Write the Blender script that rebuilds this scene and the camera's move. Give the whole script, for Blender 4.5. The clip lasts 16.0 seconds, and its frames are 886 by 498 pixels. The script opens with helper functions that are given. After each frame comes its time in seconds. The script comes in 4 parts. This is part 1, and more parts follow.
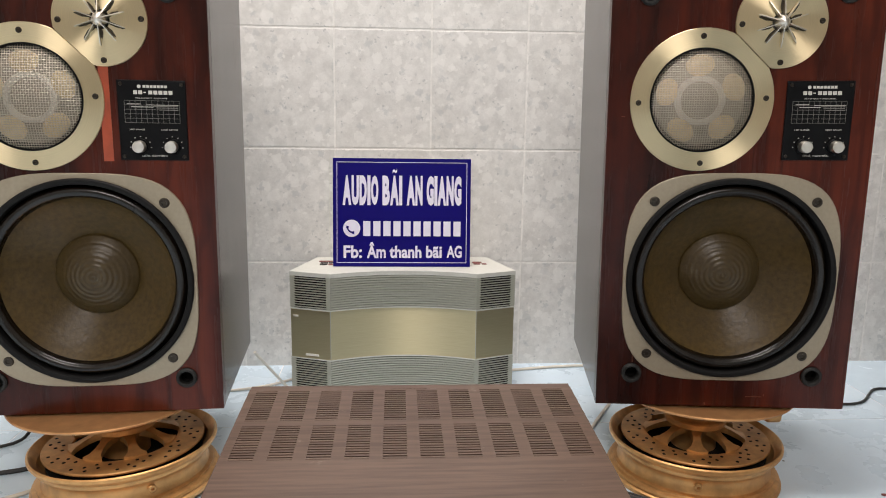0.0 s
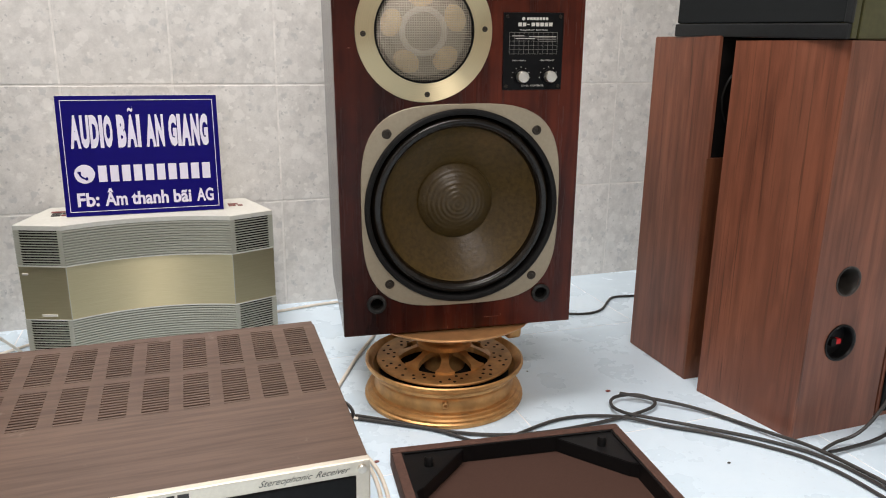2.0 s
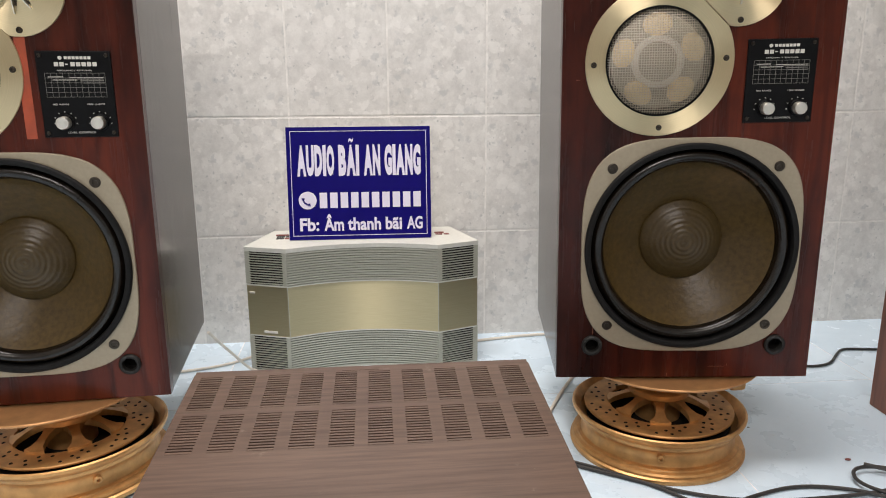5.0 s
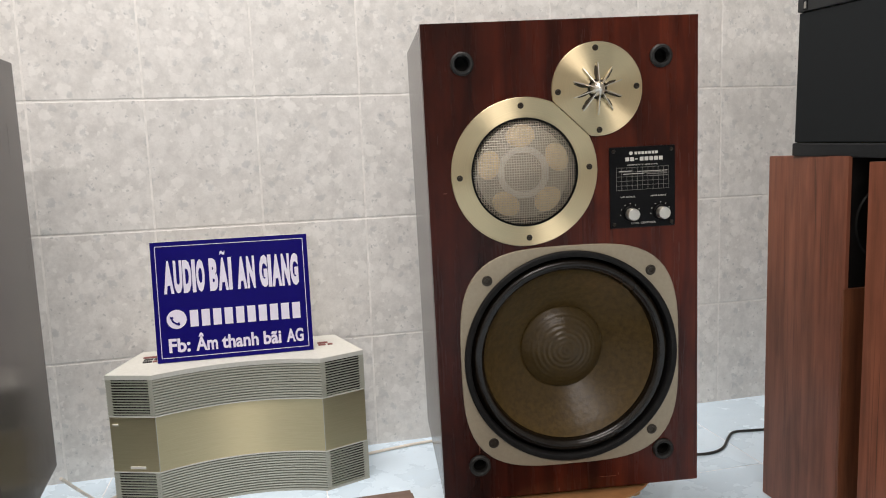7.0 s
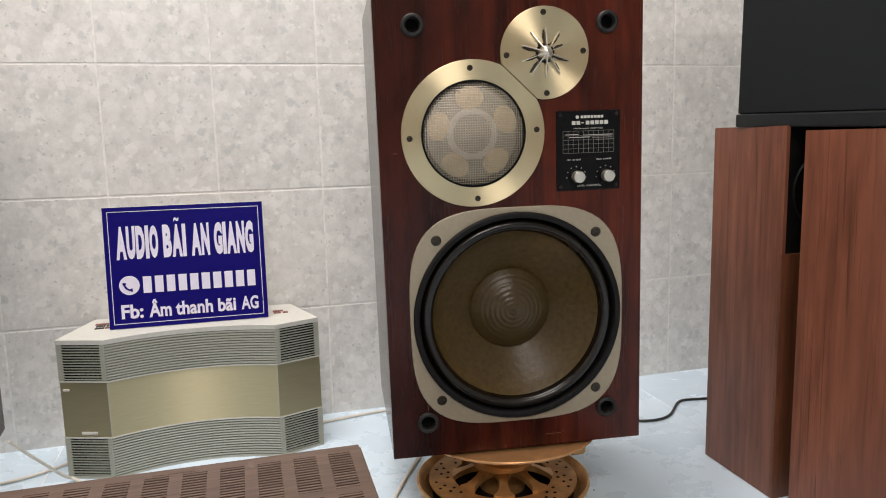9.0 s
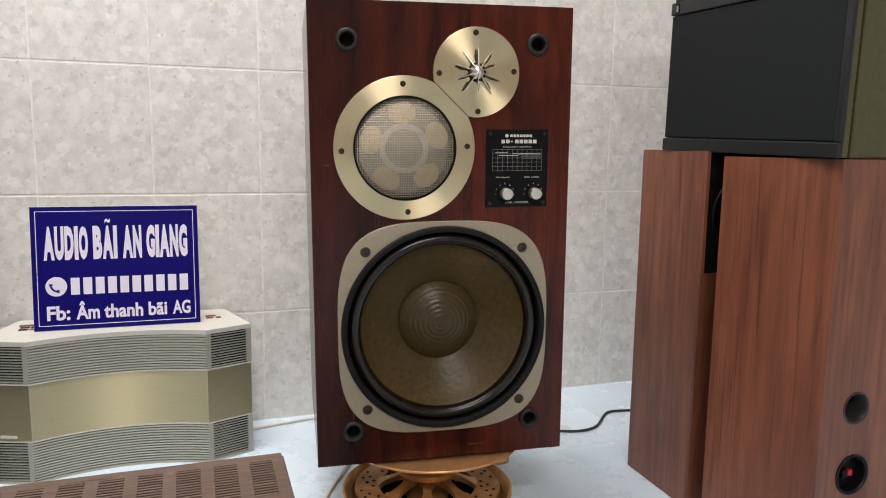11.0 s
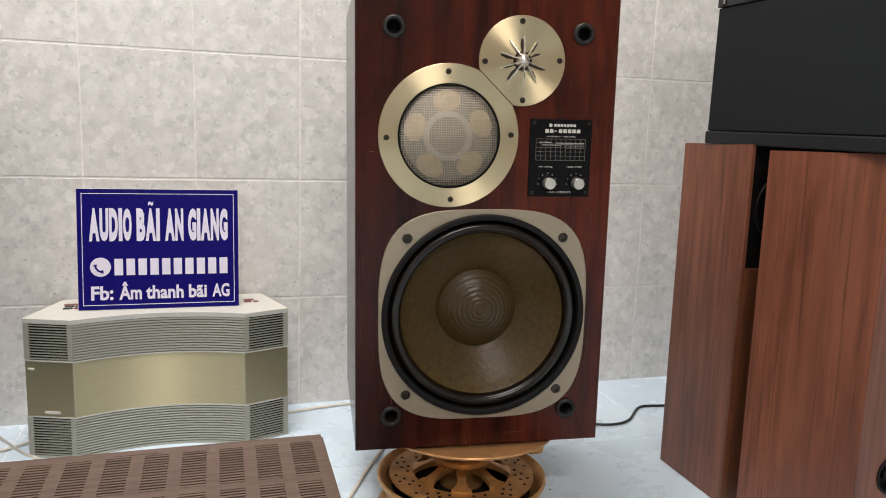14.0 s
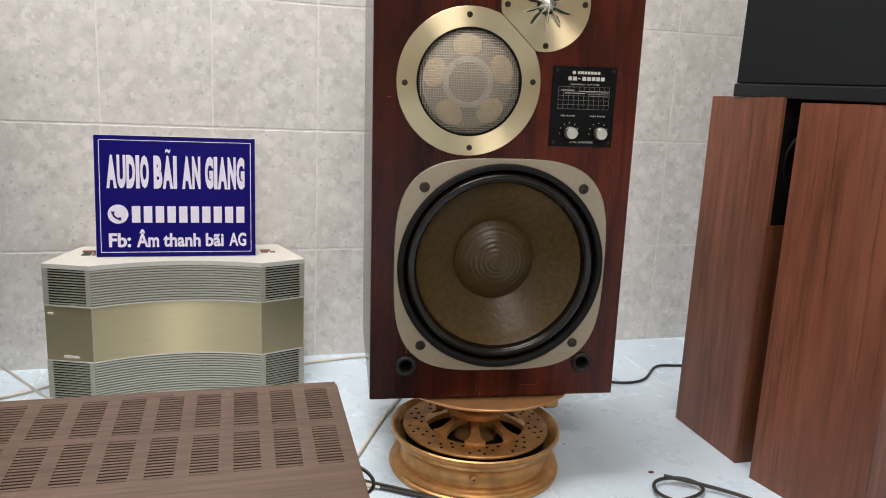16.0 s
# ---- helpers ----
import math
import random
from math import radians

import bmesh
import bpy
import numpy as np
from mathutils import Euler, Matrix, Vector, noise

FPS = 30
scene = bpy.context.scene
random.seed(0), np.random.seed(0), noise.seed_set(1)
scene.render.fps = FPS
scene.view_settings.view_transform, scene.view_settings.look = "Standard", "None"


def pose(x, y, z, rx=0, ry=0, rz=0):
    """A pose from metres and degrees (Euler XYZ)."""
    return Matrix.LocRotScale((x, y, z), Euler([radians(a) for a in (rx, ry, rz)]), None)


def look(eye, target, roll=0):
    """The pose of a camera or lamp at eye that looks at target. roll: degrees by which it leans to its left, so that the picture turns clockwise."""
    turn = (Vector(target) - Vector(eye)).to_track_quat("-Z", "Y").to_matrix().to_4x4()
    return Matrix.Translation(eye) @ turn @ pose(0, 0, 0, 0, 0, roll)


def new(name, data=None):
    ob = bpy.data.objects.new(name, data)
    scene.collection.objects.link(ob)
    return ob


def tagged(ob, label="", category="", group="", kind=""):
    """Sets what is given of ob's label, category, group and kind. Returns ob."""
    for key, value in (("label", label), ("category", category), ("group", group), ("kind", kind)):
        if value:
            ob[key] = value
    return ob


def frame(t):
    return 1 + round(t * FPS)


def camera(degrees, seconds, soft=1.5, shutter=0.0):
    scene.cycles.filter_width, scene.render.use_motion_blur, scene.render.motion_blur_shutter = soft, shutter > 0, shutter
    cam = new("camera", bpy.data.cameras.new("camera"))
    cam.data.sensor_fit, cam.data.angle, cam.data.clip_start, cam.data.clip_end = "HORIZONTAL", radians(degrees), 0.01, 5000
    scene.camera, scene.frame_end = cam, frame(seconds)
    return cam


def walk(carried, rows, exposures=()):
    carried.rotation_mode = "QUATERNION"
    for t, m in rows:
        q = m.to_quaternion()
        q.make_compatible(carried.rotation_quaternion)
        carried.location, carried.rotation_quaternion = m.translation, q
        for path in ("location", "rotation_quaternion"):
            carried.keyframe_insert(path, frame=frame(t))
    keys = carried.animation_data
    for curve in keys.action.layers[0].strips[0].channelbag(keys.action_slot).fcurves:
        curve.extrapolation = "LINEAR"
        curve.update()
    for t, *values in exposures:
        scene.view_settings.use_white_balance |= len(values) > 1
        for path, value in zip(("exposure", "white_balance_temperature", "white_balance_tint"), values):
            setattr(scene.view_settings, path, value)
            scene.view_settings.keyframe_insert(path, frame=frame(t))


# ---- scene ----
cam = camera(62.4, 16.0, soft=1.05)
PATH = [
    (0, (0.038, 0.075, 0.578), (0.166, 2.037, 0.212), 0.8),
    (0.5, (0.064, 0.098, 0.569), (0.319, 2.036, 0.147), 1.1),
    (1, (0.103, 0.103, 0.563), (0.562, 1.986, 0.07), 1.3),
    (1.5, (0.109, 0.105, 0.564), (0.705, 1.939, 0.038), 1.2),
    (2, (0.14, 0.07, 0.577), (0.771, 1.893, 0.048), 0.7),
    (2.5, (0.181, 0.079, 0.595), (0.79, 1.91, 0.07), 0.8),
    (3, (0.152, 0.113, 0.585), (0.683, 1.969, 0.061), 1.1),
    (3.5, (0.1, 0.119, 0.566), (0.519, 2.002, 0.038), 1.4),
    (4, (0.104, 0.117, 0.559), (0.389, 2.026, 0.037), 1.6),
    (4.2, (0.095, 0.118, 0.565), (0.326, 2.033, 0.036), 1.4),
    (6.3, (0.079, 0.119, 0.601), (0.247, 2.089, 0.301), -1.1),
    (6.5, (0.102, 0.127, 0.607), (0.38, 2.086, 0.314), -1.3),
    (7, (0.138, 0.17, 0.631), (0.578, 2.103, 0.367), -2.2),
    (7.5, (0.141, 0.181, 0.622), (0.611, 2.11, 0.376), -2.5),
    (8, (0.141, 0.181, 0.619), (0.618, 2.106, 0.364), -2.3),
    (8.5, (0.144, 0.155, 0.604), (0.639, 2.073, 0.326), -2.0),
    (9, (0.155, 0.143, 0.593), (0.679, 2.05, 0.298), -1.4),
    (9.5, (0.157, 0.136, 0.595), (0.72, 2.03, 0.286), -0.8),
    (10, (0.173, 0.116, 0.595), (0.785, 1.995, 0.287), -0.1),
    (10.2, (0.18, 0.114, 0.597), (0.817, 1.985, 0.292), 0.0),
    (12.5, (0.179, 0.13, 0.609), (0.812, 2.011, 0.361), 1.7),
    (13, (0.177, 0.126, 0.609), (0.799, 2.009, 0.344), 1.6),
    (13.5, (0.171, 0.123, 0.6), (0.78, 2.008, 0.327), 1.7),
    (14, (0.157, 0.12, 0.597), (0.743, 2.009, 0.297), 1.8),
    (14.5, (0.168, 0.118, 0.592), (0.74, 2.007, 0.265), 2.1),
    (15, (0.162, 0.118, 0.585), (0.733, 2.002, 0.23), 2.4),
    (15.5, (0.165, 0.132, 0.58), (0.719, 2.015, 0.196), 2.5),
    (16, (0.163, 0.131, 0.577), (0.699, 2.016, 0.174), 2.6),
]
EXPOSURE = [(0, 0.0), (1, 0.05), (2, 0.08), (4.2, 0.08), (6.3, 0.0), (7.5, -0.03), (9.5, 0.0), (16, 0.02)]
walk(cam, [(t, look(eye, target, roll)) for t, eye, target, roll in PATH], EXPOSURE)

# ---- world and light ----
world = bpy.data.worlds.new("world")
scene.world = world
world.use_nodes = True
wn = world.node_tree.nodes
wn["Background"].inputs[0].default_value = (0.75, 0.82, 1.0, 1)
wn["Background"].inputs[1].default_value = 0.05


def area_lamp(name, eye, target, sx, sy, watts, colour):
    data = bpy.data.lights.new(name, "AREA")
    data.shape, data.size, data.size_y, data.energy, data.color = "RECTANGLE", sx, sy, watts, colour
    ob = new(name, data)
    ob.matrix_world = look(eye, target)
    return ob


area_lamp("ceiling_tube_light", (-0.06, 1.06, 2.68), (-0.06, 1.06, 0), 1.25, 1.0, 73, (1.0, 0.909, 0.864))
# Unseen fill lamp behind the camera, added to brighten the front faces.
area_lamp("unseen_front_fill_light", (-0.2, -1.9, 2.68), (-0.2, -1.9, 0), 1.2, 0.16, 82, (1.0, 0.909, 0.864))


# ---- materials ----
def material(name):
    m = bpy.data.materials.new(name)
    m.use_nodes = True
    nt = m.node_tree
    return m, nt, nt.nodes["Principled BSDF"]


def node(nt, kind, **values):
    n = nt.nodes.new(kind)
    for k, v in values.items():
        n.inputs[k.replace("_", " ")].default_value = v
    return n


def ramp(nt, fac, stops):
    n = nt.nodes.new("ShaderNodeValToRGB")
    while len(n.color_ramp.elements) < len(stops):
        n.color_ramp.elements.new(0.5)
    for e, (p, c) in zip(n.color_ramp.elements, stops):
        e.position, e.color = p, (*c, 1)
    nt.links.new(fac, n.inputs["Fac"])
    return n.outputs["Color"]


def coords(nt, scale=(1, 1, 1), random_shift=0.0, rot=(0, 0, 0)):
    tc = nt.nodes.new("ShaderNodeTexCoord")
    mp = nt.nodes.new("ShaderNodeMapping")
    mp.inputs["Scale"].default_value = scale
    mp.inputs["Rotation"].default_value = rot
    src = tc.outputs["Object"]
    if random_shift:
        info = nt.nodes.new("ShaderNodeObjectInfo")
        mul = nt.nodes.new("ShaderNodeMath")
        mul.operation = "MULTIPLY"
        mul.inputs[1].default_value = random_shift
        nt.links.new(info.outputs["Random"], mul.inputs[0])
        add = nt.nodes.new("ShaderNodeVectorMath")
        nt.links.new(src, add.inputs[0])
        nt.links.new(mul.outputs[0], add.inputs[1])
        src = add.outputs[0]
    nt.links.new(src, mp.inputs["Vector"])
    return mp.outputs["Vector"]


def noise_tex(nt, vec, scale, detail=4.0, rough=0.55):
    n = node(nt, "ShaderNodeTexNoise", Scale=scale, Detail=detail, Roughness=rough)
    nt.links.new(vec, n.inputs["Vector"])
    return n.outputs["Fac"]


def mix(nt, fac, a, b, kind="MIX"):
    n = nt.nodes.new("ShaderNodeMix")
    n.data_type, n.blend_type = "RGBA", kind
    for s, v in ((0, fac), (6, a), (7, b)):
        if isinstance(v, (int, float)):
            n.inputs[s].default_value = v
        elif isinstance(v, tuple):
            n.inputs[s].default_value = (*v, 1)
        else:
            nt.links.new(v, n.inputs[s])
    return n.outputs[2]


def bump(nt, bsdf, height, strength=0.2, distance=0.001):
    b = node(nt, "ShaderNodeBump", Strength=strength, Distance=distance)
    nt.links.new(height, b.inputs["Height"])
    nt.links.new(b.outputs["Normal"], bsdf.inputs["Normal"])


def plain(name, colour, rough=0.5, metal=0.0, grain=0.12, scale=60.0, bumps=0.08, coat=0.0, spec=0.5, relief=0.0006):
    """A nearly plain surface with faint mottling, uneven gloss and fine relief."""
    m, nt, b = material(name)
    v = coords(nt)
    n = noise_tex(nt, v, scale)
    big = noise_tex(nt, v, scale / 9)
    c = ramp(nt, n, [(0.3, tuple(x * (1 - grain) for x in colour)), (0.7, tuple(min(1, x * (1 + grain)) for x in colour))])
    c = mix(nt, ramp(nt, big, [(0.35, (0.0, 0.0, 0.0)), (0.75, (grain, grain, grain))]), c, tuple(x * 0.6 for x in colour))
    nt.links.new(c, b.inputs["Base Color"])
    r = ramp(nt, big, [(0.3, (rough * 0.85,) * 3), (0.7, (min(1, rough * 1.15),) * 3)])
    nt.links.new(r, b.inputs["Roughness"])
    b.inputs["Metallic"].default_value = metal
    b.inputs["Specular IOR Level"].default_value = spec
    b.inputs["Coat Weight"].default_value = coat
    b.inputs["Coat Roughness"].default_value = 0.12
    if bumps:
        bump(nt, b, n, bumps, relief)
    return m


def wood(name, dark, mid, light, rough=0.35, along=2, band=9.0, coat=0.0, streak=None, spec=0.5, cloud=0.0, shuffle=3.0, pores=0.0, dust=None, figure=0.0):
    """Veneer with long streaks along one axis and fine pores."""
    m, nt, b = material(name)
    s = [1.0, 1.0, 1.0]
    s[along] = 0.06
    v = coords(nt, tuple(s), shuffle)
    wn_ = node(nt, "ShaderNodeTexNoise", Scale=band, Detail=4.0, Roughness=0.6, Distortion=0.9)
    nt.links.new(v, wn_.inputs["Vector"])
    wide = wn_.outputs["Fac"]
    fine = noise_tex(nt, v, band * 9, 5.0, 0.65)
    c = ramp(nt, wide, [(0.28, dark), (0.5, mid), (0.72, light)])
    f = ramp(nt, fine, [(0.35, (0.35, 0.33, 0.32)), (0.6, (1.0, 1.0, 1.0))])
    c = mix(nt, 0.55, c, f, "MULTIPLY")
    if streak:
        v2 = coords(nt, tuple(s), 5.0)
        st = noise_tex(nt, v2, band * 0.55, 2.0, 0.4)
        c = mix(nt, ramp(nt, st, [(0.56, (0, 0, 0)), (0.70, (1, 1, 1))]), c, streak)
    if cloud:
        cl = noise_tex(nt, coords(nt, (1, 1, 0.45), 7.0), 11.0, 5.0, 0.6)
        c = mix(nt, cloud, c, ramp(nt, cl, [(0.36, (0.12, 0.10, 0.10)), (0.52, (0.75, 0.73, 0.72)), (0.66, (1.0, 1.0, 1.0))]), "MULTIPLY")
    if pores:
        sp = [1.0, 1.0, 1.0]
        sp[along] = 0.018
        pn = node(nt, "ShaderNodeTexNoise", Scale=band * 22, Detail=3.0, Roughness=0.6, Distortion=0.6)
        nt.links.new(coords(nt, tuple(sp), shuffle), pn.inputs["Vector"])
        po = pn.outputs["Fac"]
        where = noise_tex(nt, coords(nt, tuple(s), shuffle), band * 1.3, 3.0, 0.5)
        line = mix(nt, 1.0, ramp(nt, po, [(0.57, (0, 0, 0)), (0.66, (pores,) * 3)]), ramp(nt, where, [(0.45, (0.1,) * 3), (0.62, (1, 1, 1))]), "MULTIPLY")
        c = mix(nt, line, c, tuple(x * 0.30 for x in dark))
    if figure:
        sf = [1.0, 1.0, 1.0]
        sf[along] = 0.22
        wave = node(nt, "ShaderNodeTexWave", Scale=5.0, Distortion=16.0, Detail=4.0, Detail_Scale=1.1, Detail_Roughness=0.62)
        nt.links.new(coords(nt, tuple(sf), shuffle), wave.inputs["Vector"])
        c = mix(nt, figure, c, ramp(nt, wave.outputs["Fac"], [(0.05, (0.22, 0.18, 0.18)), (0.30, (0.85, 0.84, 0.84)), (1.0, (1.0, 1.0, 1.0))]), "MULTIPLY")
    if dust:
        du = noise_tex(nt, coords(nt), 13.0, 6.0, 0.75)
        c = mix(nt, ramp(nt, du, [(0.63, (0, 0, 0)), (0.78, (0.4,) * 3)]), c, dust)
    nt.links.new(c, b.inputs["Base Color"])
    nt.links.new(ramp(nt, fine, [(0.2, (rough * 1.2,) * 3), (0.8, (rough * 0.85,) * 3)]), b.inputs["Roughness"])
    b.inputs["Coat Weight"].default_value = coat
    b.inputs["Specular IOR Level"].default_value = spec
    b.inputs["Coat Roughness"].default_value = 0.08
    bump(nt, b, fine, 0.12, 0.0004)
    return m


def brushed(name, colour, rough=0.3, aniso=0.75):
    """Metal turned on a lathe round its own y axis."""
    m, nt, b = material(name)
    tc = nt.nodes.new("ShaderNodeTexCoord")
    ln = nt.nodes.new("ShaderNodeVectorMath")
    ln.operation = "LENGTH"
    flat = nt.nodes.new("ShaderNodeVectorMath")
    flat.operation = "MULTIPLY"
    flat.inputs[1].default_value = (1, 0, 1)
    nt.links.new(tc.outputs["Object"], flat.inputs[0])
    nt.links.new(flat.outputs[0], ln.inputs[0])
    n = node(nt, "ShaderNodeTexNoise", Scale=900.0, Detail=2.0)
    n.noise_dimensions = "1D"
    nt.links.new(ln.outputs["Value"], n.inputs["W"])
    g = noise_tex(nt, tc.outputs["Object"], 18.0)
    c = ramp(nt, n.outputs["Fac"], [(0.3, tuple(x * 0.93 for x in colour)), (0.7, colour)])
    c = mix(nt, ramp(nt, g, [(0.45, (0, 0, 0)), (0.8, (0.35,) * 3)]), c, tuple(x * 0.7 for x in colour))
    nt.links.new(c, b.inputs["Base Color"])
    b.inputs["Metallic"].default_value = 1.0
    b.inputs["Roughness"].default_value = rough
    b.inputs["Anisotropic"].default_value = aniso
    b.inputs["Anisotropic Rotation"].default_value = 0.25
    t = nt.nodes.new("ShaderNodeTangent")
    t.direction_type, t.axis = "RADIAL", "Y"
    nt.links.new(t.outputs[0], b.inputs["Tangent"])
    return m


def tile_material(name, base, patch, fleck, rough):
    """Glazed wall tile: cloudy ground, torn pale flakes, grey chips and small specks, different on every tile."""
    m, nt, b = material(name)
    v = coords(nt, (1, 1, 1), 40.0)

    def warped(scale, amount):
        w = node(nt, "ShaderNodeTexNoise", Scale=scale, Detail=4.0, Roughness=0.65)
        nt.links.new(v, w.inputs["Vector"])
        wv = nt.nodes.new("ShaderNodeVectorMath")
        wv.operation = "MULTIPLY_ADD"
        wv.inputs[1].default_value = (amount,) * 3
        nt.links.new(w.outputs["Color"], wv.inputs[0])
        nt.links.new(v, wv.inputs[2])
        return wv.outputs[0]

    def flakes(vec, scale, share, strength, near, far):
        vo = node(nt, "ShaderNodeTexVoronoi", Scale=scale)
        nt.links.new(vec, vo.inputs["Vector"])
        sep = nt.nodes.new("ShaderNodeSeparateColor")
        nt.links.new(vo.outputs["Color"], sep.inputs[0])
        pick = ramp(nt, sep.outputs[0], [(1 - share, (0, 0, 0)), (1 - share * 0.5, (strength,) * 3)])
        edge = ramp(nt, vo.outputs["Distance"], [(near, (1, 1, 1)), (far, (0, 0, 0))])
        return mix(nt, 1.0, pick, edge, "MULTIPLY")
    cloud = noise_tex(nt, v, 30.0, 8.0, 0.76)
    c = ramp(nt, cloud, [(0.28, tuple(x * 0.84 for x in base)), (0.46, base), (0.62, patch), (0.76, tuple(x * 0.95 for x in base))])
    bright = tuple(min(1, x * 1.12) for x in patch)
    c = mix(nt, flakes(warped(70.0, 0.020), 46.0, 0.30, 0.46, 0.52, 0.66), c, bright)
    c = mix(nt, flakes(warped(50.0, 0.026), 38.0, 0.13, 0.50, 0.42, 0.56), c, bright)
    c = mix(nt, flakes(warped(66.0, 0.030), 54.0, 0.22, 0.50, 0.34, 0.56), c, fleck)
    c = mix(nt, flakes(warped(90.0, 0.018), 84.0, 0.17, 0.62, 0.28, 0.44), c, bright)
    c = mix(nt, flakes(warped(95.0, 0.018), 125.0, 0.13, 0.60, 0.22, 0.40), c, tuple(x * 0.84 for x in fleck))
    nt.links.new(c, b.inputs["Base Color"])
    nt.links.new(ramp(nt, cloud, [(0.3, (rough * 1.25,) * 3), (0.7, (rough * 0.85,) * 3)]), b.inputs["Roughness"])
    bump(nt, b, noise_tex(nt, v, 55.0, 3.0), 0.12, 0.0006)
    return m


def floor_material():
    m, nt, b = material("pale_blue_floor_glaze")
    v = coords(nt, (1, 1, 1), 30.0)
    n = noise_tex(nt, v, 9.0, 5.0, 0.6)
    f = noise_tex(nt, v, 120.0, 3.0)
    c = ramp(nt, n, [(0.3, (0.575, 0.715, 0.825)), (0.7, (0.635, 0.765, 0.865))])
    c = mix(nt, ramp(nt, f, [(0.62, (0, 0, 0)), (0.8, (0.35,) * 3)]), c, (0.45, 0.52, 0.56))
    c = mix(nt, ramp(nt, noise_tex(nt, v, 3.5, 6.0, 0.7), [(0.55, (0, 0, 0)), (0.8, (0.25,) * 3)]), c, (0.50, 0.55, 0.55))
    nt.links.new(c, b.inputs["Base Color"])
    nt.links.new(ramp(nt, n, [(0.3, (0.22,) * 3), (0.7, (0.34,) * 3)]), b.inputs["Roughness"])
    bump(nt, b, noise_tex(nt, v, 14.0, 2.0), 0.06, 0.001)
    return m


def cloth(name, colour, scale=900.0, spread=0.4):
    m, nt, b = material(name)
    v = coords(nt)
    n = noise_tex(nt, v, scale, 2.0)
    c = ramp(nt, n, [(0.35, tuple(x * (1 - spread) for x in colour)), (0.65, tuple(x * (1 + spread) for x in colour))])
    nt.links.new(c, b.inputs["Base Color"])
    b.inputs["Roughness"].default_value = 0.95
    b.inputs["Specular IOR Level"].default_value = 0.15
    bump(nt, b, n, 0.15, 0.0004)
    return m


WALL_TILE = tile_material("mottled_grey_tile_glaze", (0.66, 0.655, 0.63), (0.76, 0.755, 0.73), (0.47, 0.49, 0.49), 0.30)
FLOOR_TILE = floor_material()
GROUT = plain("white_grout", (0.80, 0.79, 0.76), 0.9, grain=0.10, scale=90)
FLOOR_GROUT = plain("floor_grout", (0.80, 0.83, 0.86), 0.9, grain=0.15, scale=60)
PLASTER = plain("painted_plaster", (0.43, 0.415, 0.39), 0.85, grain=0.05, scale=14)
ROSEWOOD = wood("rosewood_veneer", (0.014, 0.0034, 0.0022), (0.084, 0.0136, 0.0060), (0.148, 0.0270, 0.0116), 0.26, 2, 7.0, 0.0, None, 0.24, 0.64, pores=0.5, figure=0.42)
SIDEWOOD = wood("dark_side_veneer", (0.027, 0.0170, 0.0122), (0.033, 0.0210, 0.0152), (0.039, 0.0255, 0.0190), 0.24, 2, 12.0, 0.2, None, 0.3)
WALNUT = wood("grey_walnut_vinyl", (0.094, 0.058, 0.042), (0.108, 0.068, 0.050), (0.126, 0.081, 0.060), 0.42, 0, 14.0, pores=0.25, dust=(0.42, 0.38, 0.31))
CABINET = wood("red_brown_laminate", (0.168, 0.057, 0.031), (0.234, 0.084, 0.047), (0.295, 0.116, 0.068), 0.36, 2, 9.0, 0.0, (0.160, 0.055, 0.030), 0.5, 0.15, 0.0, pores=0.65, figure=0.22)
TOWERFRONT = wood("brown_laminate_front", (0.105, 0.036, 0.016), (0.172, 0.060, 0.027), (0.225, 0.085, 0.040), 0.4, 2, 13.0, pores=0.6)
BRASS = brushed("champagne_brushed_metal", (0.74, 0.62, 0.39), 0.38, 0.92)
STEEL = brushed("turned_steel", (0.80, 0.76, 0.68), 0.34, 0.6)
MESHWIRE = plain("bare_steel_wire", (0.60, 0.55, 0.46), 0.48, 1.0, grain=0.1, bumps=0)
FRAMEPAINT = plain("beige_grey_paint", (0.33, 0.28, 0.20), 0.42, 0.3, grain=0.06, scale=200)
RUBBER = plain("black_rubber", (0.0055, 0.0050, 0.0045), 0.5, spec=0.14, grain=0.2, scale=120)
GLOSSRUBBER = plain("glossy_black_surround", (0.0066, 0.0044, 0.0024), 0.25, grain=0.5, scale=70, bumps=0.9, spec=0.44)
GASKET = plain("grey_black_gasket", (0.0088, 0.0088, 0.0088), 0.6, spec=0.16, grain=0.25, scale=120)
CONE = plain("doped_paper_cone", (0.066, 0.0415, 0.0122), 0.36, grain=0.28, scale=150, bumps=0.9, spec=0.30, relief=0.0006)
CAP = plain("coated_dust_cap", (0.058, 0.0378, 0.0128), 0.34, grain=0.2, scale=170, bumps=0.8, spec=0.34, relief=0.0005)
SOCKET = plain("dusty_grey_rubber", (0.021, 0.021, 0.020), 0.5, spec=0.25, grain=0.35, scale=90)
BLACKPLATE = plain("black_anodised_plate", (0.005, 0.005, 0.0055), 0.35, spec=0.12, grain=0.2, scale=120)
PRINT = plain("silver_print", (0.62, 0.60, 0.54), 0.5, grain=0.05, bumps=0)
DIMPRINT = plain("dim_print", (0.22, 0.21, 0.19), 0.5, grain=0.05, bumps=0)
# Near-black for black parts and for shade painted into recesses and gaps.
DARK = plain("cavity_shade_black", (0.004, 0.0035, 0.003), 0.8, spec=0.2, grain=0.2)
PAD = plain("cream_damping_pad", (0.74, 0.58, 0.34), 0.9, grain=0.1, scale=140)
RINGPAPER = plain("pale_grey_ring", (0.62, 0.60, 0.54), 0.5, grain=0.08, scale=120)
DIAPHRAGM = plain("grey_diaphragm", (0.30, 0.27, 0.22), 0.5, grain=0.12, scale=80)
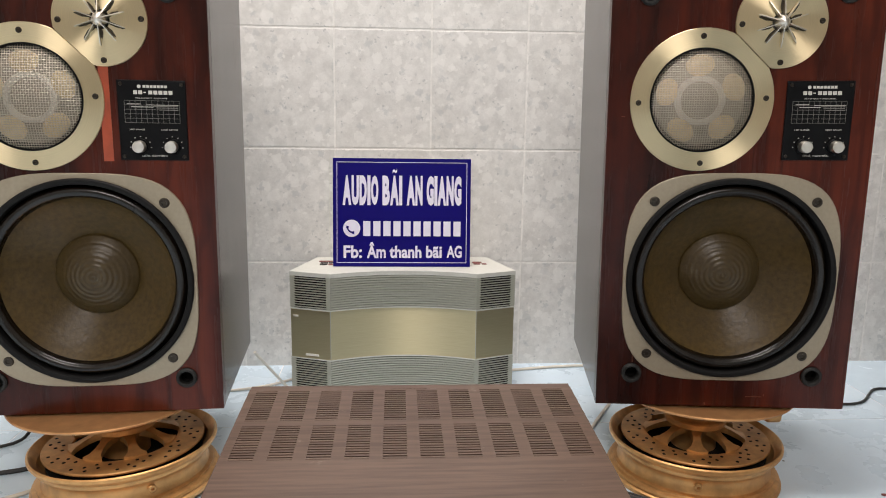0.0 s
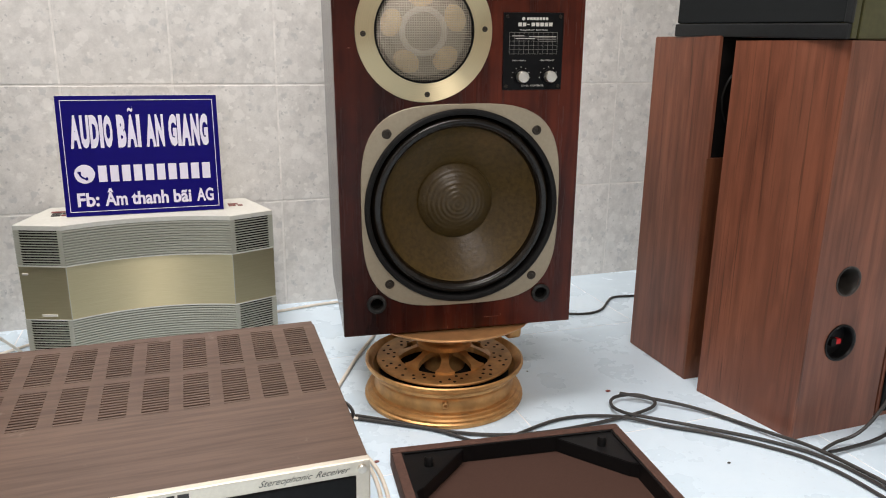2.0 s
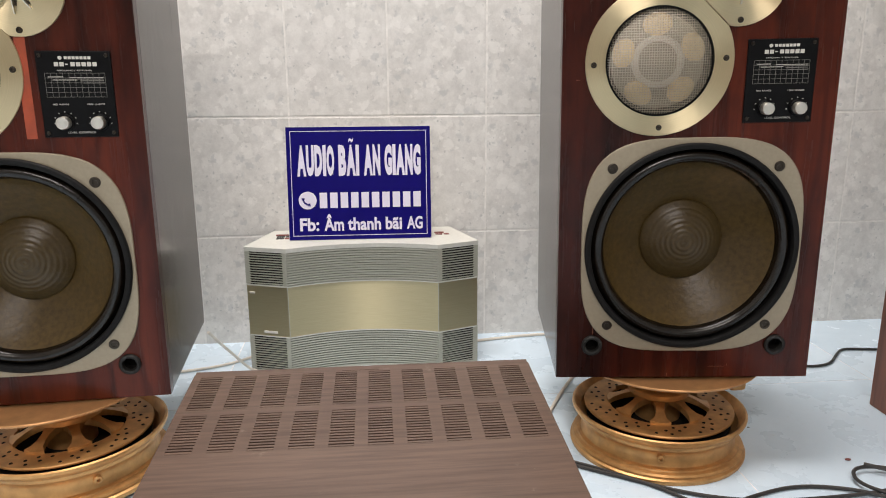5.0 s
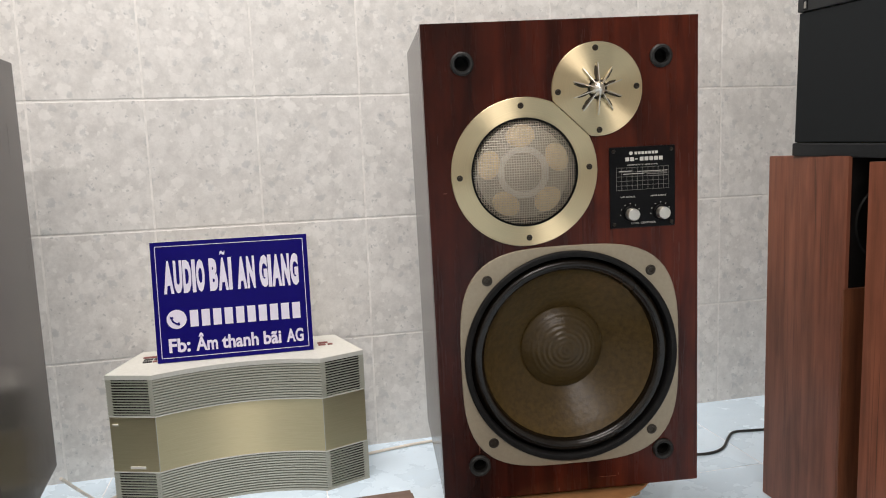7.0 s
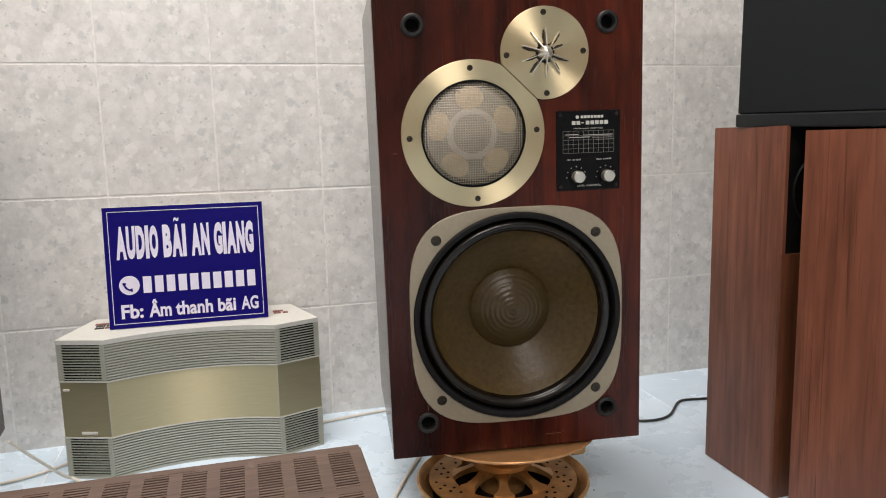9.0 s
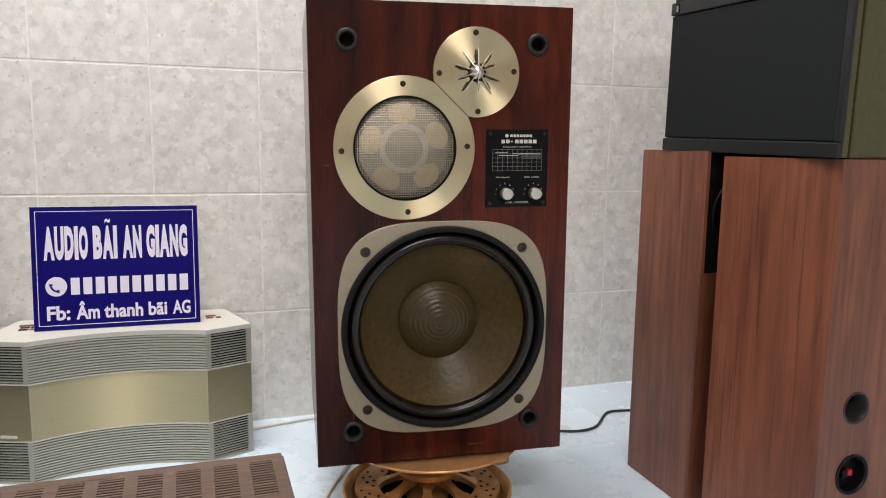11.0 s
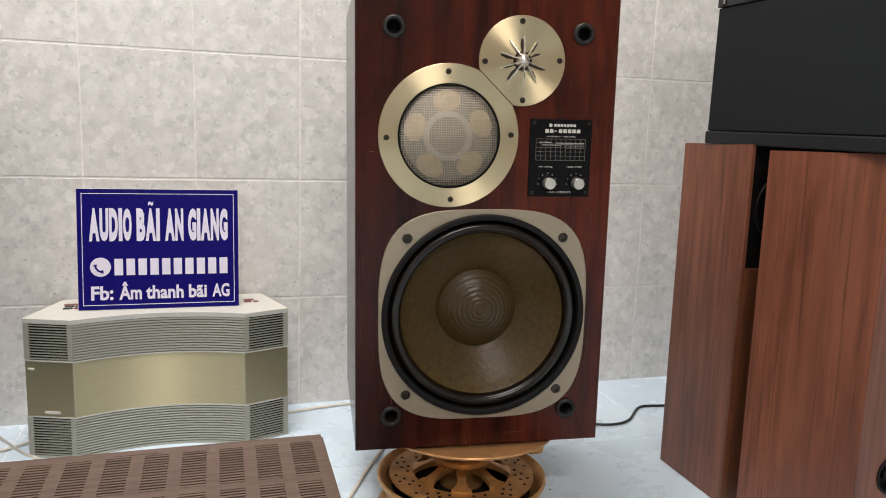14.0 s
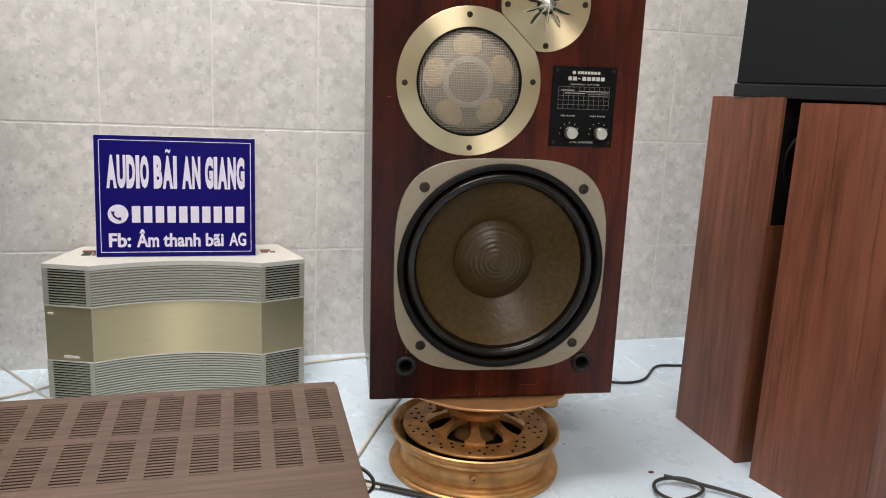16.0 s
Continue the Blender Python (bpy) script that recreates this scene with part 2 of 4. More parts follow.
BLADE = plain("dull_steel_blade", (0.62, 0.58, 0.50), 0.38, 1.0, grain=0.15, bumps=0)
THROAT = plain("brown_horn_throat", (0.05, 0.038, 0.022), 0.5, 0.4, grain=0.2)
SCREW = plain("dark_screw", (0.055, 0.045, 0.035), 0.35, 0.8, grain=0.2, scale=200)
GOLD = plain("gold_painted_alloy", (0.60, 0.335, 0.128), 0.40, 0.64, grain=0.22, scale=45, bumps=0.15)
COPPER = plain("bronze_painted_plate", (0.55, 0.290, 0.122), 0.33, 0.64, grain=0.15, scale=40, bumps=0.15)
RADIO_GREY = plain("greige_plastic", (0.385, 0.392, 0.335), 0.55, grain=0.05, scale=150)
RADIO_TOP = plain("pale_greige_plastic", (0.535, 0.540, 0.495), 0.55, grain=0.05, scale=150)
def band_metal():
    m, nt, b = material("champagne_brushed_band")
    v = coords(nt, (0.02, 0.02, 1.0))
    n = noise_tex(nt, v, 1500.0, 2.0)
    g = noise_tex(nt, coords(nt), 7.0, 5.0)
    c = ramp(nt, n, [(0.3, (0.44, 0.395, 0.250)), (0.7, (0.49, 0.440, 0.285))])
    c = mix(nt, ramp(nt, g, [(0.5, (0, 0, 0)), (0.8, (0.3,) * 3)]), c, (0.42, 0.38, 0.27))
    nt.links.new(c, b.inputs["Base Color"])
    b.inputs["Metallic"].default_value = 0.95
    b.inputs["Roughness"].default_value = 0.50
    b.inputs["Anisotropic"].default_value = 0.85
    t = nt.nodes.new("ShaderNodeCombineXYZ")
    t.inputs[2].default_value = 1.0
    nt.links.new(t.outputs[0], b.inputs["Tangent"])
    return m


GOLDPANEL = band_metal()
SIGN_BLUE = plain("navy_vinyl", (0.0045, 0.0018, 0.135), 0.4, grain=0.05, scale=50, bumps=0, spec=0.14)
SIGN_WHITE = plain("white_vinyl", (0.77, 0.74, 0.86), 0.4, grain=0.03, bumps=0)
PVC = plain("white_foam_board", (0.80, 0.80, 0.80), 0.6, grain=0.03)
SILVER = plain("champagne_silver_fascia", (0.66, 0.62, 0.53), 0.38, 0.5, grain=0.04, scale=300, bumps=0.04)
BLACKPLASTIC = plain("black_plastic", (0.006, 0.006, 0.0065), 0.42, spec=0.2, grain=0.2, scale=200)
GRILLE = cloth("charcoal_grille_cloth", (0.0120, 0.0142, 0.0152))
RAILBLACK = plain("satin_black_rail", (0.0150, 0.0168, 0.0180), 0.40, spec=0.3, grain=0.15, scale=160)
BROWNCLOTH = cloth("brown_cloth", (0.055, 0.030, 0.023), 1100, 0.16)
BROWNFRAME = plain("brown_cloth_wrap", (0.070, 0.032, 0.022), 0.8, grain=0.2, scale=220, bumps=0.2)
OLIVE = plain("dark_olive_vinyl", (0.068, 0.065, 0.026), 0.42, spec=0.4, grain=0.15, scale=100)
RED = plain("red_clip", (0.55, 0.012, 0.014), 0.35, grain=0.05)
CABLE = plain("dark_grey_cable", (0.030, 0.0285, 0.027), 0.5, grain=0.15, scale=150)
BLACKCABLE = plain("black_cable", (0.012, 0.012, 0.012), 0.45, grain=0.15)
WHITECABLE = plain("cream_cable", (0.66, 0.62, 0.54), 0.5, grain=0.08)
PORTGREY = plain("grey_black_port", (0.028, 0.025, 0.022), 0.4, grain=0.2)
INK = plain("black_ink", (0.02, 0.02, 0.02), 0.5, bumps=0)
TEAL = plain("teal_print", (0.03, 0.30, 0.32), 0.4, bumps=0)
MAROON = plain("maroon_key", (0.18, 0.045, 0.04), 0.5, bumps=0)


# ---- mesh helpers ----
def part(name, bm, mat, parent=None, label="", smooth=False):
    """One bmesh as one object, under its thing when that is given."""
    bmesh.ops.recalc_face_normals(bm, faces=bm.faces)
    me = bpy.data.meshes.new(name)
    bm.to_mesh(me)
    bm.free()
    me.materials.append(mat)
    if smooth:
        me.polygons.foreach_set("use_smooth", [True] * len(me.polygons))
        me.set_sharp_from_angle(angle=radians(35))
    ob = new(name, me)
    if parent:
        ob.parent = parent
    if label:
        ob["label"] = label
    return ob


def thing(name, m, label, category, group="", kind=""):
    ob = new(name)
    ob.empty_display_size = 0.05
    ob.matrix_basis = m
    return tagged(ob, label, category, group, kind)


def shift(bm, m):
    bmesh.ops.transform(bm, matrix=m, verts=bm.verts)
    return bm


def box(x0, x1, y0, y1, z0, z1, bevel=0.0, seg=2):
    bm = bmesh.new()
    bmesh.ops.create_cube(bm, size=1)
    for v in bm.verts:
        v.co = Vector(((x0 + x1) / 2 + v.co.x * (x1 - x0), (y0 + y1) / 2 + v.co.y * (y1 - y0), (z0 + z1) / 2 + v.co.z * (z1 - z0)))
    if bevel:
        bmesh.ops.bevel(bm, geom=bm.edges[:], offset=bevel, segments=seg, profile=0.6, affect="EDGES")
    return bm


def join(*bms):
    out = bmesh.new()
    for b in bms:
        me = bpy.data.meshes.new("tmp")
        b.to_mesh(me)
        out.from_mesh(me)
        bpy.data.meshes.remove(me)
        b.free()
    return out


def lathe(profile, seg=48, front=True, closed=False):
    """Turns (radius, height) round an axis: front=True round y (height runs into the box), else round z."""
    bm = bmesh.new()
    rings = []
    for r, h in profile:
        if r < 1e-6:
            p = (0, h, 0) if front else (0, 0, h)
            rings.append([bm.verts.new(p)] * seg)
            continue
        ring = []
        for i in range(seg):
            a = 2 * math.pi * i / seg
            c, s = r * math.cos(a), r * math.sin(a)
            ring.append(bm.verts.new((c, h, s) if front else (c, s, h)))
        rings.append(ring)
    pairs = list(zip(rings, rings[1:])) + ([(rings[-1], rings[0])] if closed else [])
    for a, b in pairs:
        for i in range(seg):
            j = (i + 1) % seg
            vs = []
            for v in (a[i], a[j], b[j], b[i]):
                if v not in vs:
                    vs.append(v)
            if len(vs) > 2:
                bm.faces.new(vs)
    return bm


def prism(points, z0, z1, bevel=0.0):
    """An upright block over a plan outline."""
    bm = bmesh.new()
    f = bm.faces.new([bm.verts.new((x, y, z0)) for x, y in points])
    r = bmesh.ops.extrude_face_region(bm, geom=[f])
    for v in r["geom"]:
        if isinstance(v, bmesh.types.BMVert):
            v.co.z = z1
    if bevel:
        bmesh.ops.bevel(bm, geom=bm.edges[:], offset=bevel, segments=2, affect="EDGES")
    return bm


def holed_plate(outer, inner, y0, y1, seg=96, lip=0.0008):
    """A plate in the xz plane between two outlines given as functions of the angle."""
    bm = bmesh.new()
    loops = []
    for fn, y, k in ((inner, y1, 1), (inner, y0 + lip, 1), (inner, y0, 1 + 0.01), (outer, y0, 1 - 0.006), (outer, y0 + lip, 1), (outer, y1, 1)):
        loops.append([bm.verts.new((fn(a)[0] * k, y, fn(a)[1] * k)) for a in (2 * math.pi * i / seg for i in range(seg))])
    for a, b in zip(loops, loops[1:]):
        for i in range(seg):
            j = (i + 1) % seg
            bm.faces.new((a[i], a[j], b[j], b[i]))
    return bm


def pierced(outline, holes, y0, y1):
    """A flat plate in the xz plane with openings, from outlines as lists of (x, z)."""
    bm = bmesh.new()
    edges = []
    for loop in [outline] + holes:
        vs = [bm.verts.new((x, y0, z)) for x, z in loop]
        edges += [bm.edges.new((a, b)) for a, b in zip(vs, vs[1:] + vs[:1])]
    bmesh.ops.triangle_fill(bm, use_beauty=True, edges=edges)
    r = bmesh.ops.extrude_face_region(bm, geom=bm.faces[:])
    for v in r["geom"]:
        if isinstance(v, bmesh.types.BMVert):
            v.co.y = y1
    return bm


def ring_points(x, z, r, n=32):
    return [(x + r * math.cos(2 * math.pi * k / n), z + r * math.sin(2 * math.pi * k / n)) for k in range(n)]


def circle(r):
    return lambda a: (r * math.cos(a), r * math.sin(a))


def cut_circle(r, direction, limit):
    """A circle with a straight chord across the given direction."""
    def fn(a):
        c = math.cos(a - direction)
        k = r if r * c <= limit else limit / c
        return (k * math.cos(a), k * math.sin(a))
    return fn


def squircle(hx, hz, n):
    def fn(a):
        c, s = math.cos(a), math.sin(a)
        k = (abs(c / hx) ** n + abs(s / hz) ** n) ** (-1 / n)
        return (k * c, k * s)
    return fn


def tube(points, radius):
    """A round cord along smoothed points."""
    cu = bpy.data.curves.new("tmp", "CURVE")
    cu.dimensions, cu.bevel_depth, cu.bevel_resolution, cu.resolution_u, cu.use_fill_caps = "3D", radius, 2, 8, True
    sp = cu.splines.new("NURBS")
    sp.points.add(len(points) - 1)
    for p, co in zip(sp.points, points):
        p.co = (*co, 1)
    sp.use_endpoint_u, sp.order_u = True, 3
    ob = bpy.data.objects.new("tmp", cu)
    scene.collection.objects.link(ob)
    me = bpy.data.meshes.new_from_object(ob.evaluated_get(bpy.context.evaluated_depsgraph_get()))
    bpy.data.objects.remove(ob)
    bm = bmesh.new()
    bm.from_mesh(me)
    bpy.data.meshes.remove(me)
    return bm


def letters(text, x0, x1, z0, z1, y, depth=0.0003, bold=0.0, shear=0.0):
    """Raised writing that fills a box in the xz plane, facing -y."""
    cu = bpy.data.curves.new("tmp", "FONT")
    cu.space_word = 1.5
    cu.body, cu.extrude, cu.offset, cu.shear, cu.resolution_u = text, 0.01, bold, shear, 3
    ob = bpy.data.objects.new("tmp", cu)
    scene.collection.objects.link(ob)
    me = bpy.data.meshes.new_from_object(ob.evaluated_get(bpy.context.evaluated_depsgraph_get()))
    bpy.data.objects.remove(ob)
    bm = bmesh.new()
    bm.from_mesh(me)
    bpy.data.meshes.remove(me)
    xs = [v.co.x for v in bm.verts]
    ys = [v.co.y for v in bm.verts]
    for v in bm.verts:
        px = x0 + (v.co.x - min(xs)) / (max(xs) - min(xs)) * (x1 - x0)
        pz = z0 + (v.co.y - min(ys)) / (max(ys) - min(ys)) * (z1 - z0)
        v.co = Vector((px, y - depth * (1 if v.co.z > 0 else 0), pz))
    return bm


# ---- the room ----
WALL_Y, X_W, X_E, Y_S, TOP = 1.706, -1.55, 2.1, -4.6, 2.75
tagged(part("wall_north", box(X_W - 0.12, X_E + 0.12, WALL_Y - 0.0003, WALL_Y + 0.14, -0.1, TOP), GROUT), "mottled grey tiled wall with white joints", "wall", kind="structure")
tagged(part("wall_south", box(X_W - 0.12, X_E + 0.12, Y_S - 0.12, Y_S, -0.1, TOP), PLASTER), "plain pale plastered wall", "wall", kind="structure")
tagged(part("wall_west", box(X_W - 0.12, X_W, Y_S, WALL_Y - 0.0003, -0.1, TOP), PLASTER), "plain pale plastered wall", "wall", kind="structure")
tagged(part("wall_east", box(X_E, X_E + 0.12, Y_S, WALL_Y - 0.0003, -0.1, TOP), PLASTER), "plain pale plastered wall", "wall", kind="structure")
tagged(part("ceiling", box(X_W - 0.12, X_E + 0.12, Y_S - 0.12, WALL_Y + 0.14, TOP, TOP + 0.1), PLASTER), "plain white ceiling", "ceiling", kind="structure")
FLOOR = tagged(part("floor", box(X_W, X_E, Y_S, WALL_Y - 0.0003, -0.1, -0.0007), FLOOR_GROUT), "pale blue glazed floor tiles with light joints", "floor", kind="structure")


# ---- loudspeakers on wheel stands ----
W, HT, DEEP = 0.3646, 0.645, 0.306


def screw_head(x, z, r, y, parent):
    bm = lathe([(r, y + 0.003), (r, y - 0.0006), (r * 0.85, y - 0.0016), (r * 0.5, y - 0.0016), (r * 0.42, y - 0.0004), (0, y - 0.0004)], 16)
    return part("screw", shift(bm, Matrix.Translation((x, 0, z))), SCREW, parent, smooth=True)


def loudspeaker(m, label, patch=False):
    sp = thing("loudspeaker", m, label, "loudspeaker", "pair of loudspeakers")
    shell = box(-W / 2, W / 2, 0.0165, DEEP, 0, HT, 0.002)
    bmesh.ops.delete(shell, geom=[f for f in shell.faces if f.normal.y < -0.9 and f.calc_area() > 0.05], context="FACES")
    part("cabinet_body", shell, SIDEWOOD, sp, "dark grey-brown veneered sides")
    hw = W / 2
    holes = [ring_points(0.0015, 0.197, 0.1430, 64), ring_points(-0.0543, 0.452, 0.0708, 48), ring_points(0.0447, 0.555, 0.0215)]
    holes += [ring_points(gx, gz, 0.0098, 20) for gx in (-0.1313, 0.1313) for gz in (0.051, 0.594)]
    baffle = part("front_baffle", pierced([(-hw, 0), (hw, 0), (hw, HT), (-hw, HT)], holes, 0.0, 0.0165), ROSEWOOD, sp, "glossy red-brown rosewood front")
    if patch:
        part("bare_strip", box(0.037, 0.050, -0.0004, 0.002, 0.368, 0.500), plain("orange_worn_wood", (0.34, 0.055, 0.018), 0.35, grain=0.3, scale=40, coat=0.3), baffle, "orange strip of worn veneer")
    else:
        worn = plain("bare_scratched_wood", (0.19, 0.062, 0.030), 0.6, grain=0.3, scale=200)
        for x, zz, w, h in ((0.051, 0.0165, 0.024, 0.0007), (0.066, 0.0190, 0.0008, 0.0035), (-0.1305, 0.0735, 0.0008, 0.012), (-0.1605, 0.430, 0.005, 0.0008), (-0.020, 0.0035, 0.0012, 0.0050)):
            part("scratch", box(x - w / 2, x + w / 2, -0.0003, 0.001, zz - h / 2, zz + h / 2), worn, baffle, "pale scratch in the veneer")
    # woofer
    wx, wz = 0.0015, 0.197
    at = Matrix.Translation((wx, 0, wz))
    wf = part("woofer_frame", shift(holed_plate(squircle(0.152, 0.1545, 3.5), circle(0.1435), -0.004, 0.006), at), FRAMEPAINT, sp, "beige-grey rounded square frame")
    ring = [(0.1478, -0.004), (0.1478, -0.0082), (0.1462, -0.0100), (0.1425, -0.0106), (0.1400, -0.0098), (0.1392, -0.0070), (0.1390, 0.006), (0.1360, 0.006)]
    part("gasket", shift(lathe(ring, 96), at), GASKET, wf, "black rubber gasket ring", True)
    roll = [(0.1388, 0.005)] + [(0.1288 + 0.0082 * math.cos(math.pi * k / 14), 0.003 - 0.0092 * math.sin(math.pi * k / 14)) for k in range(15)] + [(0.1195, 0.006)]
    part("surround", shift(lathe(roll, 96), at), GLOSSRUBBER, wf, "glossy black rubber roll", True)
    cone = [(0.1215, 0.004)] + [(0.1215 - 0.0640 * k / 10, 0.005 + 0.046 * (k / 10) ** 0.88) for k in range(1, 11)] + [(0.045, 0.060)]
    part("cone", shift(lathe(cone, 96), at), CONE, wf, "brown doped paper cone", True)
    cap = [(0.0598, 0.0505), (0.0594, 0.0485), (0.0586, 0.0470)]
    for k in range(1, 65):
        r = 0.0586 * (1 - k / 64)
        wave = (0.00038 if r < 0.030 else 0.00017) * math.cos(r / 0.0070 * 2 * math.pi) if r < 0.050 else 0.0
        cap.append((max(r, 0), 0.0470 - 0.0215 * (1 - (r / 0.0586) ** 2) + wave))
    part("dust_cap", shift(lathe(cap, 72), at), CAP, wf, "ribbed brown dome", True)
    for sx in (-0.1125, 0.1125):
        for sz in (-0.114, 0.114):
            screw_head(wx + sx, wz + sz, 0.0072, -0.0040, wf)
    # midrange behind a wire dome
    mx, mz, tx, tz = -0.0543, 0.452, 0.0447, 0.555
    d = math.hypot(tx - mx, tz - mz)
    toward = math.atan2(tz - mz, tx - mx)
    lim = (d * d + 0.0975 ** 2 - 0.0605 ** 2) / (2 * d)
    mid = part("midrange_plate", holed_plate(cut_circle(0.0975, toward, lim), circle(0.0705), -0.0025, 0.005), BRASS, sp, "champagne brushed metal ring")
    mid.location = (mx, 0, mz)
    part("inner_rim", lathe([(0.0705, 0.004), (0.0712, -0.0032), (0.0690, -0.0036), (0.0680, 0.006), (0.0680, 0.03), (0, 0.03)], 72), DARK, mid, "black ring and cavity", True)
    wires = bmesh.new()
    dome_r, n, cr = 0.0685, 42, 0.00058

    def dome(x, z):
        return -0.001 - 0.013 * max(0.0, 1 - (x * x + z * z) / dome_r ** 2)
    step = 2 * dome_r / n
    for axis in (0, 1):
        for i in range(1, n):
            u = -dome_r + i * step
            half = math.sqrt(max(0, dome_r ** 2 - u * u))
            k = max(2, int(2 * half / step * 1.0))
            prev = None
            for j in range(k + 1):
                w = -half + 2 * half * j / k
                x, z = (u, w) if axis else (w, u)
                y = dome(x, z) + 0.00045 * (1 if (i + j) % 2 else -1)
                sx, sz = (cr, 0) if axis else (0, cr)
                cur = [wires.verts.new((x - sx, y, z - sz)), wires.verts.new((x, y - cr, z)), wires.verts.new((x + sx, y, z + sz)), wires.verts.new((x, y + cr, z))]
                if prev:
                    for q in range(4):
                        wires.faces.new((prev[q], prev[(q + 1) % 4], cur[(q + 1) % 4], cur[q]))
                prev = cur
    part("wire_mesh", wires, MESHWIRE, mid, "domed woven steel mesh")
    part("diaphragm", lathe([(0.062, 0.0125), (0.045, 0.022), (0.034, 0.019), (0.0335, 0.006), (0.0275, 0.005), (0.026, 0.012), (0.018, 0.0085), (0, 0.0075)], 48), DIAPHRAGM, mid, smooth=True)
    part("diaphragm_ring", lathe([(0.0345, 0.010), (0.0340, 0.0045), (0.0305, 0.0030), (0.0270, 0.0045), (0.0262, 0.010)], 48), RINGPAPER, mid, "pale grey ring", True)
    for k in range(5):
        a = radians(94 + 72 * k)
        bm = bmesh.new()
        bmesh.ops.create_uvsphere(bm, u_segments=14, v_segments=8, radius=1)
        bmesh.ops.scale(bm, vec=(0.0200, 0.007, 0.0150), verts=bm.verts)
        shift(bm, Matrix.Translation((0.048 * math.cos(a), 0.005, 0.048 * math.sin(a))) @ Matrix.Rotation(-(a + math.pi / 2), 4, "Y"))
        part("damping_pad", bm, PAD, mid, "cream felt pad", True)
    for a in (0, 90, 180, 270):
        screw_head(0.0865 * math.cos(radians(a + 2)), 0.0865 * math.sin(radians(a + 2)), 0.0040, -0.0025, mid)
    # tweeter with a star of blades
    tw = part("tweeter_plate", holed_plate(cut_circle(0.0605, toward + math.pi, d - lim - 0.0006), circle(0.0128), -0.0035, 0.005), BRASS, sp, "champagne brushed metal disc")
    tw.location = (tx, 0, tz)
    part("throat", lathe([(0.0132, -0.002), (0.0125, 0.001), (0.011, 0.008), (0.009, 0.016), (0, 0.016)], 32), THROAT, tw, "", True)
    for k in range(10):
        a = radians(90 + 36 * k)
        bm = bmesh.new()
        pts = [(0.004, -0.0145), (0.010, -0.0135), (0.0315, -0.0080), (0.0335, -0.0070), (0.0335, -0.0036), (0.0235, -0.0034), (0.019, 0.003), (0.004, 0.006)]
        fr = [bm.verts.new((r, y, 0.0006)) for r, y in pts]
        bk = [bm.verts.new((r, y, -0.0006)) for r, y in pts]
        bm.faces.new(fr), bm.faces.new(list(reversed(bk)))
        for i in range(len(pts)):
            j = (i + 1) % len(pts)
            bm.faces.new((fr[i], bk[i], bk[j], fr[j]))
        # Uneven dark patches on the plate paint in the shaded slots by the blades.
        reach = (0.031, 0.026, 0.033, 0.029, 0.0335, 0.025, 0.030, 0.034, 0.027, 0.032)[k]
        lean_by = (0.9, -0.6, 1.0, 0.4, -0.9, 0.8, 1.0, -0.4, 0.9, -0.8)[k] * 0.0022
        slot = prism([(0.0118, -0.0019), (reach * 0.62, -0.0022 + lean_by), (reach * 0.90, -0.0015 + lean_by), (reach, lean_by * 1.2), (reach * 0.92, 0.0013 + lean_by), (reach * 0.66, 0.0021 + lean_by), (0.0118, 0.0019)], 0.0, 0.0009)
        part("blade_slot_shade", shift(slot, Matrix.Rotation(-a, 4, "Y") @ Matrix.Translation((0, -0.0031, 0)) @ Matrix.Rotation(radians(90), 4, "X")), THROAT, tw, "dark patch for the shaded slot beside a blade")
        part("blade", shift(bm, Matrix.Rotation(-a, 4, "Y")), BLADE, tw, "thin polished blade")
    part("bullet", lathe([(0.0100, 0.004), (0.0100, -0.005), (0.0075, -0.0125), (0.0030, -0.0165), (0, -0.0175)], 32), STEEL, tw, "polished steel cone", True)
    for a in (0, 90, 180, 270):
        screw_head(0.0525 * math.cos(radians(a + 2)), 0.0525 * math.sin(radians(a + 2)), 0.0040, -0.0035, tw)
    # level control plate
    px0, px1, pz0, pz1 = 0.0597, 0.1497, 0.370, 0.478
    pl = part("level_panel", box(px0, px1, -0.0025, 0.002, pz0, pz1, 0.001), BLACKPLATE, sp, "black metal control plate")
    pw, ph = px1 - px0, pz1 - pz0
    f = lambda u, v: (px0 + u * pw, pz0 + v * ph)
    for u, v in ((0.06, 0.95), (0.94, 0.95), (0.06, 0.05), (0.94, 0.05)):
        x, z = f(u, v)
        screw_head(x, z, 0.0026, -0.0025, pl)
    face = -0.0026

    def bar(name, u0, u1, v0, v1, mat):
        (xa, za), (xb, zb) = f(u0, v0), f(u1, v1)
        return part(name, box(xa, xb, face - 0.0003, face + 0.0005, za, zb), mat, pl)
    for k in range(7):
        bar("maker_mark", 0.38 + 0.052 * k, 0.38 + 0.052 * k + 0.040, 0.905, 0.938, PRINT)
    (xa, za) = f(0.325, 0.921)
    part("maker_badge", shift(lathe([(0.0024, face + 0.0004), (0.0024, face - 0.0003), (0, face - 0.0003)], 16), Matrix.Translation((xa, 0, za))), PRINT, pl)
    for k in range(8):
        if k != 2:
            bar("model_mark", 0.24 + 0.073 * k, 0.24 + 0.073 * k + 0.056, 0.825, 0.872, PRINT)
        else:
            bar("model_mark", 0.24 + 0.073 * k, 0.24 + 0.073 * k + 0.040, 0.842, 0.855, PRINT)
    for k in range(6):
        bar("graph_line", 0.10, 0.90, 0.47 + 0.055 * k, 0.4735 + 0.055 * k, DIMPRINT)
    for k in range(11):
        bar("graph_line", 0.10 + 0.08 * k - 0.0015, 0.10 + 0.08 * k + 0.0015, 0.47, 0.745, DIMPRINT)
